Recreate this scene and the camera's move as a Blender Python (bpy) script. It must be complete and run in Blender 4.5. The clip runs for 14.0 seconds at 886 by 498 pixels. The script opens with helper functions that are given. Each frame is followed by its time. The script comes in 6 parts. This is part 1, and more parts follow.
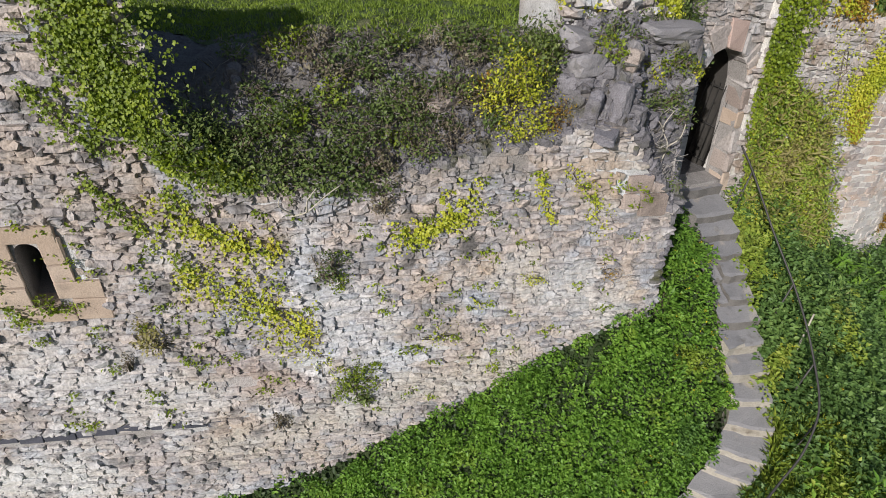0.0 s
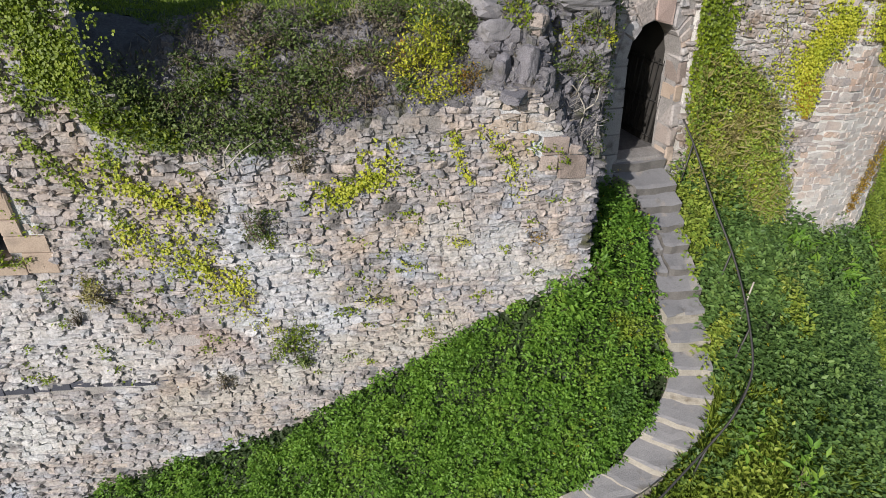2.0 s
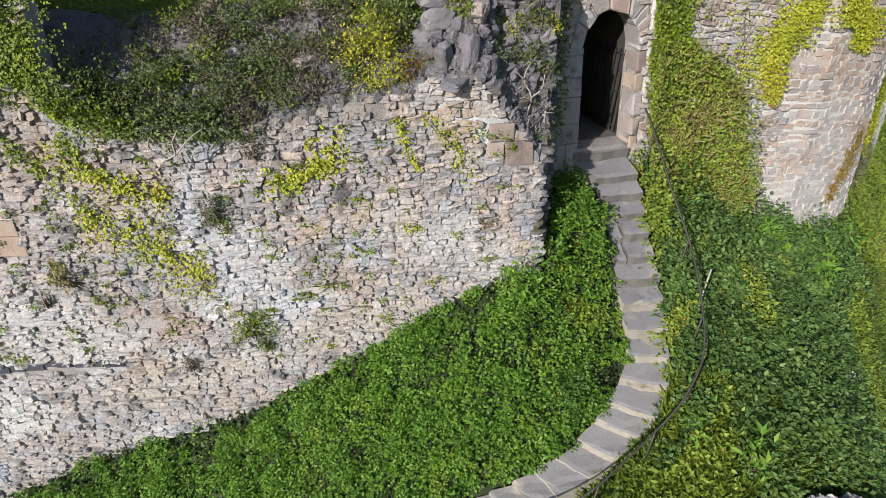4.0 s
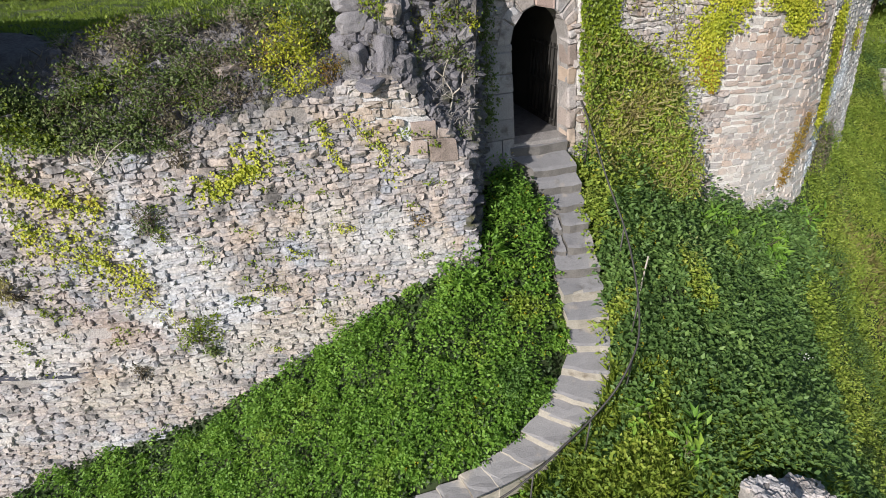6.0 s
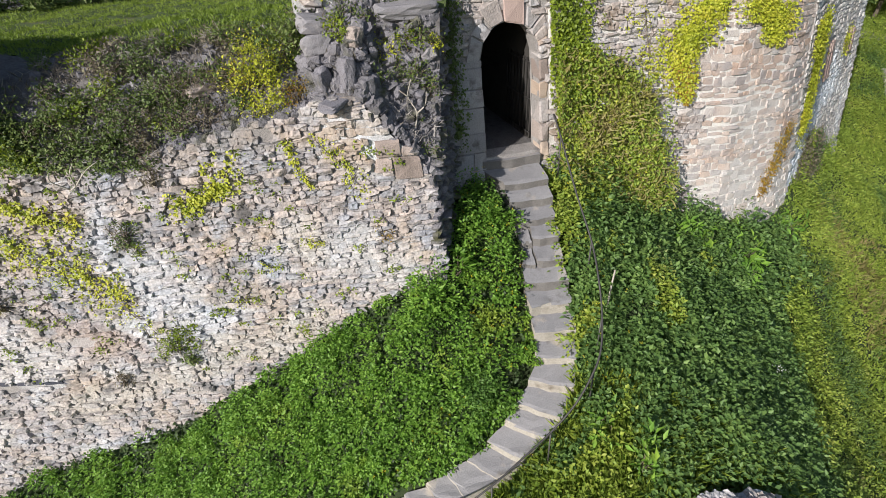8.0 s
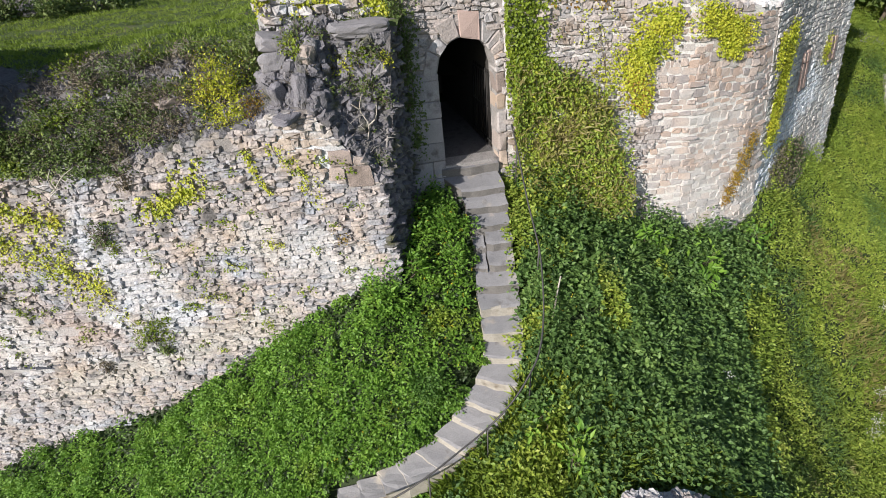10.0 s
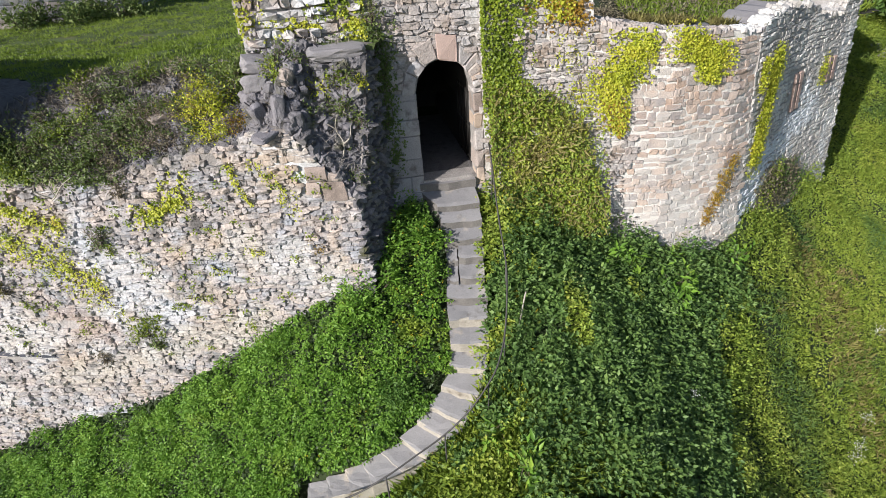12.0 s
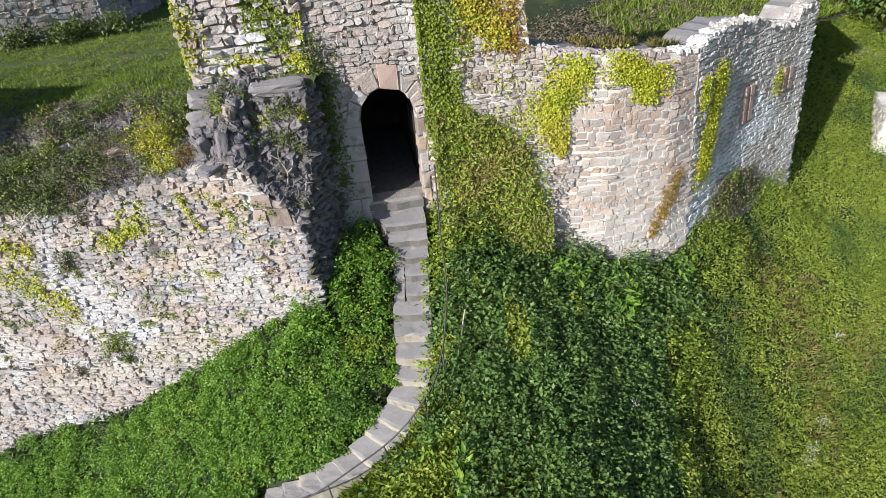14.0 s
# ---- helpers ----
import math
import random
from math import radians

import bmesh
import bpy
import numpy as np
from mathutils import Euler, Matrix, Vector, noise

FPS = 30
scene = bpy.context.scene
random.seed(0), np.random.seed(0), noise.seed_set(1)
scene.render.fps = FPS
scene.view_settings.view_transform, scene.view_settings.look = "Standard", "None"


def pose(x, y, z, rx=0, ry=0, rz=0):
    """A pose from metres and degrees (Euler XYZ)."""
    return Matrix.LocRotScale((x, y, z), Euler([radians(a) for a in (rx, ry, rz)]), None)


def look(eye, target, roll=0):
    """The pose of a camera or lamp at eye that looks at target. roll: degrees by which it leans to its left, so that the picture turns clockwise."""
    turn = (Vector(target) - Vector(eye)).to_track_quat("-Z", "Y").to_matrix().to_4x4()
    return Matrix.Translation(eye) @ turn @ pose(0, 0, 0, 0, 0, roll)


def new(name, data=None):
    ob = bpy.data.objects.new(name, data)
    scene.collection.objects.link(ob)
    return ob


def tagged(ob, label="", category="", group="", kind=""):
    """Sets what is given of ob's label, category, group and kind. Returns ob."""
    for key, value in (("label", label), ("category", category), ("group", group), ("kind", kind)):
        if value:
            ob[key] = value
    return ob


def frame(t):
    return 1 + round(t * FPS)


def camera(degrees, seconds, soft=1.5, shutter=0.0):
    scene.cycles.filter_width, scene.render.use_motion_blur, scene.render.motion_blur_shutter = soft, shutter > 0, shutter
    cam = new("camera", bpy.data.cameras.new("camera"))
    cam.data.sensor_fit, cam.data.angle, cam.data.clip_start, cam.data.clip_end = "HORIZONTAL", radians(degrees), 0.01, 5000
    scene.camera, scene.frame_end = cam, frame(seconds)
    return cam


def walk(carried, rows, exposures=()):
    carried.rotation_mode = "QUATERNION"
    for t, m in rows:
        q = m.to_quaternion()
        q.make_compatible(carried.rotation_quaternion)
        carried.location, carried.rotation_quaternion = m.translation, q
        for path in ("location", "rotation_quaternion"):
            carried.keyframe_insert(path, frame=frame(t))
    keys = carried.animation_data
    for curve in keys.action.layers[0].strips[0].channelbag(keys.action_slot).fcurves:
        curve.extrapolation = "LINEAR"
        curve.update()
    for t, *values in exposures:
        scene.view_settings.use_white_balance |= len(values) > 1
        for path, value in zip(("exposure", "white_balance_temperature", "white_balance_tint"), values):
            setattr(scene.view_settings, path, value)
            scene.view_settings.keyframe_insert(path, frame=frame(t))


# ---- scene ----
cam = camera(80.0, 14.0, soft=0.9)
PATH = [
    (0.0, -3.977, -7.626, 3.979, 54.56, -4.81, -0.33),
    (0.5, -3.717, -7.744, 3.885, 54.72, -4.6, 0.76),
    (1.0, -3.389, -7.914, 3.787, 55.21, -4.35, 1.79),
    (1.5, -2.952, -8.117, 3.684, 56.0, -3.52, 1.97),
    (2.0, -2.567, -8.281, 3.6, 56.6, -2.8, 2.21),
    (4.5, -1.306, -8.502, 3.52, 56.92, -1.18, 4.47),
    (5.0, -0.973, -8.518, 3.512, 57.05, -0.35, 4.24),
    (5.5, -0.732, -8.551, 3.489, 57.31, 0.27, 4.08),
    (6.0, -0.508, -8.594, 3.459, 57.71, 1.13, 3.53),
    (6.5, -0.371, -8.56, 3.503, 57.62, 1.5, 3.53),
    (7.0, -0.291, -8.523, 3.601, 57.48, 1.31, 4.09),
    (7.5, -0.127, -8.492, 3.725, 57.15, 1.3, 4.72),
    (8.0, 0.194, -8.516, 3.784, 57.07, 1.86, 4.96),
    (10.5, 1.556, -8.748, 4.201, 56.67, 2.33, 8.36),
    (11.0, 1.766, -8.77, 4.3, 56.71, 2.44, 9.01),
    (11.5, 1.998, -8.758, 4.417, 56.66, 2.3, 10.12),
    (12.0, 2.288, -8.737, 4.525, 56.46, 2.22, 11.18),
    (12.5, 2.678, -8.696, 4.628, 56.26, 2.59, 11.37),
    (13.0, 2.992, -8.649, 4.772, 56.06, 2.92, 11.65),
    (13.5, 3.273, -8.617, 4.951, 55.79, 3.29, 11.84),
    (14.0, 3.546, -8.579, 5.139, 55.52, 3.57, 12.06),
]
walk(cam, [(t, pose(x, y, z, rx, ry, rz)) for t, x, y, z, rx, ry, rz in PATH],
    exposures=[(0.0, -0.21), (4.5, 0.01), (8.0, 0.16), (14.0, 0.36)])

# ---------------------------------------------------------------- light
world = bpy.data.worlds.new("sky")
scene.world = world
world.use_nodes = True
wn = world.node_tree
sky = wn.nodes.new("ShaderNodeTexSky")
sky.sky_type, sky.sun_disc = "NISHITA", False
sky.air_density, sky.dust_density = 1.0, 1.0
wn.links.new(sky.outputs[0], wn.nodes["Background"].inputs[0])
wn.nodes["Background"].inputs[1].default_value = 0.095
SUN_FROM = Vector((-0.508, -0.742, 0.438)).normalized()     # late sun, low over the camera's left shoulder
sun = new("sun", bpy.data.lights.new("sun", "SUN"))
sun.data.energy, sun.data.angle, sun.data.color = 5.4, radians(0.6), (1.0, 0.96, 0.90)
sun.matrix_world = look(SUN_FROM * 50, (0, 0, 0))
sky.sun_elevation = math.asin(SUN_FROM.z)
sky.sun_rotation = math.atan2(SUN_FROM.x, SUN_FROM.y)


# ---------------------------------------------------------------- materials
def material(name, colours, scale=4.0, rough=0.9, bump=0.3, fine=60.0, vary=0.25, stains=(), metal=0.0, pieces=False, leaf=0.0, wash=None, runs=()):
    """Two scales of noise between the colours, a fine relief, and an optional large stain."""
    m = bpy.data.materials.new(name)
    m.use_nodes = True
    nt = m.node_tree
    b = nt.nodes["Principled BSDF"]
    b.inputs["Roughness"].default_value, b.inputs["Metallic"].default_value = rough, metal
    geo = nt.nodes.new("ShaderNodeNewGeometry")

    def noise_of(s, detail=5.0):
        n = nt.nodes.new("ShaderNodeTexNoise")
        n.inputs["Scale"].default_value, n.inputs["Detail"].default_value = s, detail
        nt.links.new(geo.outputs["Position"], n.inputs["Vector"])
        return n.outputs["Fac"]

    def maths(op, a, c):
        n = nt.nodes.new("ShaderNodeMath")
        n.operation = op
        for i, v in enumerate((a, c)):
            if isinstance(v, (int, float)):
                n.inputs[i].default_value = v
            else:
                nt.links.new(v, n.inputs[i])
        return n.outputs[0]

    fac = noise_of(scale)
    fac = maths("ADD", maths("MULTIPLY", maths("SUBTRACT", fac, 0.5), 1.6), 0.5)
    if pieces:
        info = nt.nodes.new("ShaderNodeObjectInfo")
        each = maths("FRACT", maths("ADD", info.outputs["Random"], geo.outputs["Random Per Island"]), 0.0)
        fac = maths("ADD", maths("MULTIPLY", fac, 0.58 if leaf else 0.35), maths("MULTIPLY", each, 0.42 if leaf else 0.65))
    ramp = nt.nodes.new("ShaderNodeValToRGB")
    el = ramp.color_ramp.elements
    for i, c in enumerate(colours):
        pos = i / max(1, len(colours) - 1)
        e = el[i] if i < 2 else el.new(pos)
        e.position, e.color = pos, (*c, 1)
    for i, c in enumerate(colours):
        el[i].position = i / max(1, len(colours) - 1)
        el[i].color = (*c, 1)
    nt.links.new(fac, ramp.inputs[0])
    out = ramp.outputs[0]
    for stain, stain_scale, low, high in stains:
        mix = nt.nodes.new("ShaderNodeMix")
        mix.data_type = "RGBA"
        s = noise_of(stain_scale, 6.0)
        sr = nt.nodes.new("ShaderNodeMapRange")
        sr.inputs["From Min"].default_value, sr.inputs["From Max"].default_value = low, high
        nt.links.new(s, sr.inputs["Value"])
        nt.links.new(sr.outputs[0], mix.inputs[0])
        nt.links.new(out, mix.inputs[6])
        mix.inputs[7].default_value = (*stain, 1)
        out = mix.outputs[2]
    if wash:
        # limewash left on the lower wall: colour, height where it begins and where it is whole, strength
        tint, z0, z1, strength = wash
        xyz = nt.nodes.new("ShaderNodeSeparateXYZ")
        nt.links.new(geo.outputs["Position"], xyz.inputs[0])
        level = maths("ADD", xyz.outputs[2], maths("MULTIPLY", maths("SUBTRACT", noise_of(0.9, 6.0), 0.5), 4.0))
        sr = nt.nodes.new("ShaderNodeMapRange")
        sr.inputs["From Min"].default_value, sr.inputs["From Max"].default_value, sr.inputs["To Max"].default_value = z0, z1, strength
        nt.links.new(level, sr.inputs["Value"])
        mix = nt.nodes.new("ShaderNodeMix")
        mix.data_type = "RGBA"
        nt.links.new(sr.outputs[0], mix.inputs[0])
        nt.links.new(out, mix.inputs[6])
        mix.inputs[7].default_value = (*tint, 1)
        out = mix.outputs[2]
    for tint, start, end, radius, strength in runs:
        # a stain with a place of its own: colour, the line it runs along, its half width, strength
        a, way = Vector(start), Vector(end) - Vector(start)

        def vector(op, one, two):
            n = nt.nodes.new("ShaderNodeVectorMath")
            n.operation = op
            for i, v in enumerate((one, two)):
                if isinstance(v, Vector):
                    n.inputs[i].default_value = v
                else:
                    nt.links.new(v, n.inputs[i])
            return n

        off = vector("SUBTRACT", geo.outputs["Position"], a).outputs[0]
        along_run = nt.nodes.new("ShaderNodeClamp")
        nt.links.new(maths("DIVIDE", vector("DOT_PRODUCT", off, way).outputs["Value"], max(1e-6, way.length_squared)), along_run.inputs[0])
        spot = nt.nodes.new("ShaderNodeVectorMath")
        spot.operation = "SCALE"
        spot.inputs[0].default_value = way
        nt.links.new(along_run.outputs[0], spot.inputs["Scale"])
        far_off = vector("DISTANCE", off, spot.outputs[0]).outputs["Value"]
        ragged = maths("ADD", far_off, maths("MULTIPLY", maths("SUBTRACT", noise_of(2.6, 7.0), 0.5), 3.4 * radius))
        sr = nt.nodes.new("ShaderNodeMapRange")
        sr.inputs["From Min"].default_value, sr.inputs["From Max"].default_value, sr.inputs["To Max"].default_value = 1.25 * radius, 0.45 * radius, strength
        nt.links.new(ragged, sr.inputs["Value"])
        mix = nt.nodes.new("ShaderNodeMix")
        mix.data_type = "RGBA"
        nt.links.new(sr.outputs[0], mix.inputs[0])
        nt.links.new(out, mix.inputs[6])
        mix.inputs[7].default_value = (*tint, 1)
        out = mix.outputs[2]
    grain = nt.nodes.new("ShaderNodeMix")
    grain.data_type, grain.blend_type = "RGBA", "MULTIPLY"
    grain.inputs[0].default_value = vary
    gr = nt.nodes.new("ShaderNodeValToRGB")
    gr.color_ramp.elements[0].position, gr.color_ramp.elements[1].position = 0.3, 0.6
    gr.color_ramp.elements[0].color = (0.25, 0.25, 0.25, 1)
    fine_noise = noise_of(fine, 3.0)
    nt.links.new(fine_noise, gr.inputs[0])
    nt.links.new(out, grain.inputs[6])
    nt.links.new(gr.outputs[0], grain.inputs[7])
    nt.links.new(grain.outputs[2], b.inputs["Base Color"])
    if leaf:
        shine = nt.nodes.new("ShaderNodeBsdfTranslucent")
        nt.links.new(grain.outputs[2], shine.inputs[0])
        both = nt.nodes.new("ShaderNodeMixShader")
        both.inputs[0].default_value = leaf
        nt.links.new(b.outputs[0], both.inputs[1])
        nt.links.new(shine.outputs[0], both.inputs[2])
        nt.links.new(both.outputs[0], nt.nodes["Material Output"].inputs[0])
    if bump:
        bp = nt.nodes.new("ShaderNodeBump")
        bp.inputs["Strength"].default_value, bp.inputs["Distance"].default_value = bump, 0.02
        nt.links.new(fine_noise, bp.inputs["Height"])
        nt.links.new(bp.outputs[0], b.inputs["Normal"])
    return m


LIME, SOOT = (0.66, 0.67, 0.70), (0.12, 0.11, 0.11)
BASTION_RUNS = [
    ((0.66, 0.69, 0.75), (-5.3, -2.6, -0.1), (-4.3, -2.55, -1.5), 0.5, 0.42),
    ((0.68, 0.68, 0.70), (-8.6, -3.2, -1.4), (-7.0, -3.1, -2.1), 0.6, 0.42),
    ((0.70, 0.70, 0.70), (-9.4, -3.6, -3.2), (-8.4, -3.5, -3.3), 0.5, 0.6),
    ((0.36, 0.29, 0.24), (-8.4, -2.8, 1.4), (-6.2, -2.65, 0.5), 0.5, 0.42),
    ((0.24, 0.22, 0.21), (-5.4, -2.45, 1.1), (-3.0, -2.05, 1.35), 0.26, 0.55),
    ((0.38, 0.29, 0.26), (-6.3, -2.85, -1.3), (-5.6, -2.85, -1.9), 0.3, 0.5),
    ((0.60, 0.60, 0.61), (-2.6, -2.15, -0.2), (-1.3, -2.0, -0.8), 0.4, 0.45),
    ((0.50, 0.46, 0.41), (-6.6, -3.1, -3.1), (-2.6, -2.3, -1.7), 0.34, 0.55),
]
MORTAR = material("mortar", [(0.27, 0.25, 0.24), (0.42, 0.39, 0.38)], 6, bump=0.8, vary=0.5, stains=[(LIME, 0.8, 0.52, 0.68), (SOOT, 1.7, 0.62, 0.8)], runs=BASTION_RUNS)
STONE = material("rubble_stone", [(0.18, 0.16, 0.16), (0.43, 0.37, 0.35), (0.31, 0.31, 0.34), (0.52, 0.44, 0.40), (0.39, 0.36, 0.37), (0.64, 0.61, 0.61)], 3, bump=1.0, vary=0.5, fine=26, pieces=True, wash=((0.60, 0.60, 0.62), 0.3, -1.8, 0.12),
    stains=[((0.44, 0.35, 0.28), 1.1, 0.55, 0.7), (LIME, 0.9, 0.58, 0.76), ((0.38, 0.40, 0.46), 1.4, 0.56, 0.7), ((0.40, 0.32, 0.26), 0.8, 0.58, 0.7), (SOOT, 2.6, 0.57, 0.70)], runs=BASTION_RUNS)
BLOCK = material("coursed_stone", [(0.28, 0.20, 0.17), (0.50, 0.37, 0.30), (0.34, 0.31, 0.31), (0.55, 0.44, 0.38), (0.46, 0.43, 0.42), (0.58, 0.50, 0.44)], 3, bump=0.7, vary=0.4, pieces=True, stains=[((0.72, 0.69, 0.67), 0.7, 0.60, 0.76), ((0.30, 0.24, 0.20), 2.2, 0.64, 0.8)], wash=((0.74, 0.72, 0.71), 0.4, -1.0, 0.42))
LIME_STONE = material("limewashed_rubble", [(0.24, 0.22, 0.215), (0.54, 0.50, 0.475), (0.40, 0.385, 0.385), (0.60, 0.565, 0.54), (0.70, 0.675, 0.66)], 3, bump=1.0, vary=0.5, fine=24, pieces=True, stains=[((0.72, 0.71, 0.70), 0.9, 0.52, 0.68), ((0.18, 0.17, 0.16), 3.2, 0.60, 0.74)],
    runs=[((0.76, 0.79, 0.85), (6.25, 2.0, -1.5), (6.9, 3.0, -0.8), 0.62, 0.95), ((0.74, 0.77, 0.83), (6.9, 3.0, -0.8), (8.3, 5.0, 0.1), 0.60, 0.9), ((0.70, 0.71, 0.74), (9.3, 6.2, 1.9), (9.5, 5.9, -1.8), 0.30, 0.7), ((0.26, 0.22, 0.17), (7.2, 3.4, -1.7), (8.3, 4.7, -1.6), 0.5, 0.7)])
DARK_COURSE = material("dark_blue_course", [(0.045, 0.05, 0.07), (0.10, 0.10, 0.13)], 5, bump=0.6, vary=0.4, pieces=True)
RED_STONE = material("red_sandstone", [(0.40, 0.28, 0.25), (0.50, 0.38, 0.34)], 6, bump=0.4, vary=0.35, pieces=True)
PIER = material("rendered_pier_stone", [(0.30, 0.28, 0.29), (0.38, 0.355, 0.365), (0.44, 0.41, 0.42)], 3, bump=0.5, vary=0.35, pieces=True, stains=[((0.55, 0.54, 0.56), 1.6, 0.54, 0.7), ((0.17, 0.15, 0.15), 4.0, 0.58, 0.70)])
# riser colour paler than the treads: sun on the fronts, painted in
RISER = material("sun_pale_riser", [(0.32, 0.29, 0.25), (0.46, 0.42, 0.37)], 6, rough=0.85, bump=0.4, vary=0.4, stains=[((0.16, 0.13, 0.10), 3.0, 0.6, 0.74)])
POINTING = material("lime_pointing", [(0.60, 0.57, 0.54), (0.74, 0.72, 0.70)], 5, bump=0.7, vary=0.4, stains=[((0.34, 0.29, 0.25), 1.6, 0.6, 0.78)])
SANDSTONE = material("dressed_sandstone", [(0.36, 0.27, 0.21), (0.48, 0.38, 0.31), (0.42, 0.34, 0.30)], 4, bump=0.35, vary=0.3, pieces=True, stains=[((0.26, 0.21, 0.18), 3.0, 0.58, 0.75)])
QUOIN = material("weathered_quoin", [(0.25, 0.20, 0.18), (0.38, 0.31, 0.28), (0.33, 0.29, 0.27)], 4, bump=0.6, vary=0.45, pieces=True, stains=[((0.45, 0.42, 0.41), 1.6, 0.66, 0.8), ((0.2, 0.16, 0.14), 3.0, 0.58, 0.75)])
GATE_STONE = material("gate_stone", [(0.25, 0.22, 0.215), (0.45, 0.39, 0.365), (0.35, 0.33, 0.335), (0.56, 0.50, 0.475)], 3, bump=0.8, vary=0.4, fine=28, pieces=True, stains=[(LIME, 1.0, 0.55, 0.72), ((0.28, 0.22, 0.18), 1.8, 0.56, 0.70)])
SOIL = material("soil", [(0.018, 0.032, 0.009), (0.04, 0.062, 0.016)], 3, bump=0.8, vary=0.5, stains=[((0.06, 0.09, 0.02), 0.6, 0.52, 0.68), ((0.09, 0.08, 0.045), 1.3, 0.64, 0.76)])
GRASS_SOIL = material("grass_soil", [(0.045, 0.075, 0.018), (0.085, 0.12, 0.03), (0.06, 0.09, 0.02)], 2.2, bump=0.8, vary=0.5, stains=[((0.20, 0.17, 0.11), 0.9, 0.62, 0.74)])
# core stone toned dark and bluish: the stump's shade is in the colour
SHADE_TONED_STONE = material("shade_toned_core_stone", [(0.095, 0.092, 0.108), (0.24, 0.228, 0.255), (0.145, 0.138, 0.15), (0.36, 0.34, 0.355)], 4, bump=0.9, vary=0.5, pieces=True, stains=[((0.10, 0.10, 0.05), 3.0, 0.55, 0.7)])
# earth colour darkened to stand in for shade behind the curtain wall
SHADE_EARTH = material("shade_dark_earth", [(0.03, 0.026, 0.018), (0.06, 0.055, 0.03)], 2, bump=0.8, vary=0.4)
RUBBLE = material("rubble_and_earth", [(0.055, 0.05, 0.05), (0.15, 0.138, 0.138), (0.09, 0.082, 0.075)], 5, bump=1.0, vary=0.5, fine=35)
STEP = material("step_stone", [(0.19, 0.186, 0.199), (0.265, 0.256, 0.268), (0.222, 0.218, 0.23)], 5, rough=0.85, bump=0.35, vary=0.3, pieces=True, stains=[((0.40, 0.35, 0.30), 2.5, 0.6, 0.72), ((0.12, 0.11, 0.10), 4.0, 0.62, 0.78)])
# dark riser colour that paints the shade lines between the upper steps
SHADE_RISER = material("shade_dark_riser", [(0.13, 0.12, 0.115), (0.22, 0.205, 0.195)], 6, rough=0.9, bump=0.5, vary=0.4)
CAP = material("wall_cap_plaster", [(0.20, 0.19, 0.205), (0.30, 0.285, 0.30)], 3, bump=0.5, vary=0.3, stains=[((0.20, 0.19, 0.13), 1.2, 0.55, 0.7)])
# near-black colour that paints in the shade of the passage and slits
DARK = material("shade_black_stone", [(0.03, 0.026, 0.024), (0.055, 0.05, 0.045)], 4, bump=0.5)
IRON = material("black_iron", [(0.02, 0.02, 0.022), (0.05, 0.045, 0.04)], 20, rough=0.6, metal=0.6, bump=0.2)
RAIL = material("weathered_steel", [(0.05, 0.05, 0.05), (0.11, 0.10, 0.10)], 12, rough=0.6, metal=0.4, bump=0.2)
PALE_WOOD = material("pale_dead_wood", [(0.36, 0.32, 0.27), (0.52, 0.48, 0.42)], 14, rough=0.9, bump=0.3)
TWIG = material("dry_twig", [(0.09, 0.065, 0.05), (0.22, 0.18, 0.14)], 9, rough=0.9, bump=0.2, pieces=True)
STRAW_TWIG = material("grey_twig", [(0.24, 0.22, 0.21), (0.40, 0.37, 0.35)], 9, rough=0.9, bump=0.2, pieces=True)
BARK = material("bark", [(0.07, 0.055, 0.04), (0.14, 0.11, 0.08)], 12, bump=0.6)


def leaves_of(name, colours, patch=1.9, glow=0.35, stains=()):
    return material(name, colours, patch, rough=0.55, bump=0.0, fine=25, vary=0.25, pieces=True, leaf=glow, stains=stains)


NETTLE = leaves_of("bank_leaf", [(0.055, 0.115, 0.018), (0.14, 0.29, 0.036), (0.23, 0.41, 0.055), (0.36, 0.49, 0.07)], stains=[((0.10, 0.20, 0.05), 0.7, 0.60, 0.74), ((0.34, 0.42, 0.055), 1.0, 0.61, 0.74)])
DOCK = leaves_of("dark_leaf", [(0.05, 0.10, 0.03), (0.14, 0.25, 0.065), (0.29, 0.42, 0.11)])
WEED = leaves_of("olive_weed_leaf", [(0.09, 0.15, 0.025), (0.24, 0.35, 0.05), (0.39, 0.47, 0.075), (0.48, 0.45, 0.11)], 0.9, stains=[((0.13, 0.22, 0.055), 0.42, 0.54, 0.64), ((0.34, 0.26, 0.12), 0.8, 0.64, 0.74)])
# dark leaf copy: the shade below the plants is put into its colour
UNDER = leaves_of("shade_coloured_under_leaf", [(0.02, 0.04, 0.012), (0.05, 0.09, 0.025), (0.08, 0.13, 0.04)])
GRASS = leaves_of("grass_blade", [(0.10, 0.16, 0.022), (0.24, 0.34, 0.042), (0.38, 0.44, 0.065)], 0.7)
DRY_GRASS = leaves_of("dry_grass_blade", [(0.18, 0.19, 0.04), (0.32, 0.29, 0.10), (0.40, 0.33, 0.17)])
IVY = leaves_of("ivy_leaf", [(0.055, 0.095, 0.012), (0.21, 0.29, 0.02), (0.44, 0.50, 0.035)])
YELLOW_IVY = leaves_of("yellow_ivy_leaf", [(0.15, 0.20, 0.02), (0.37, 0.43, 0.03), (0.56, 0.56, 0.055), (0.60, 0.51, 0.06)], 2.6, 0.30, stains=[((0.42, 0.27, 0.04), 2.2, 0.66, 0.78)])
AUTUMN = leaves_of("autumn_leaf", [(0.14, 0.065, 0.015), (0.32, 0.17, 0.025), (0.40, 0.28, 0.035), (0.30, 0.29, 0.04)])
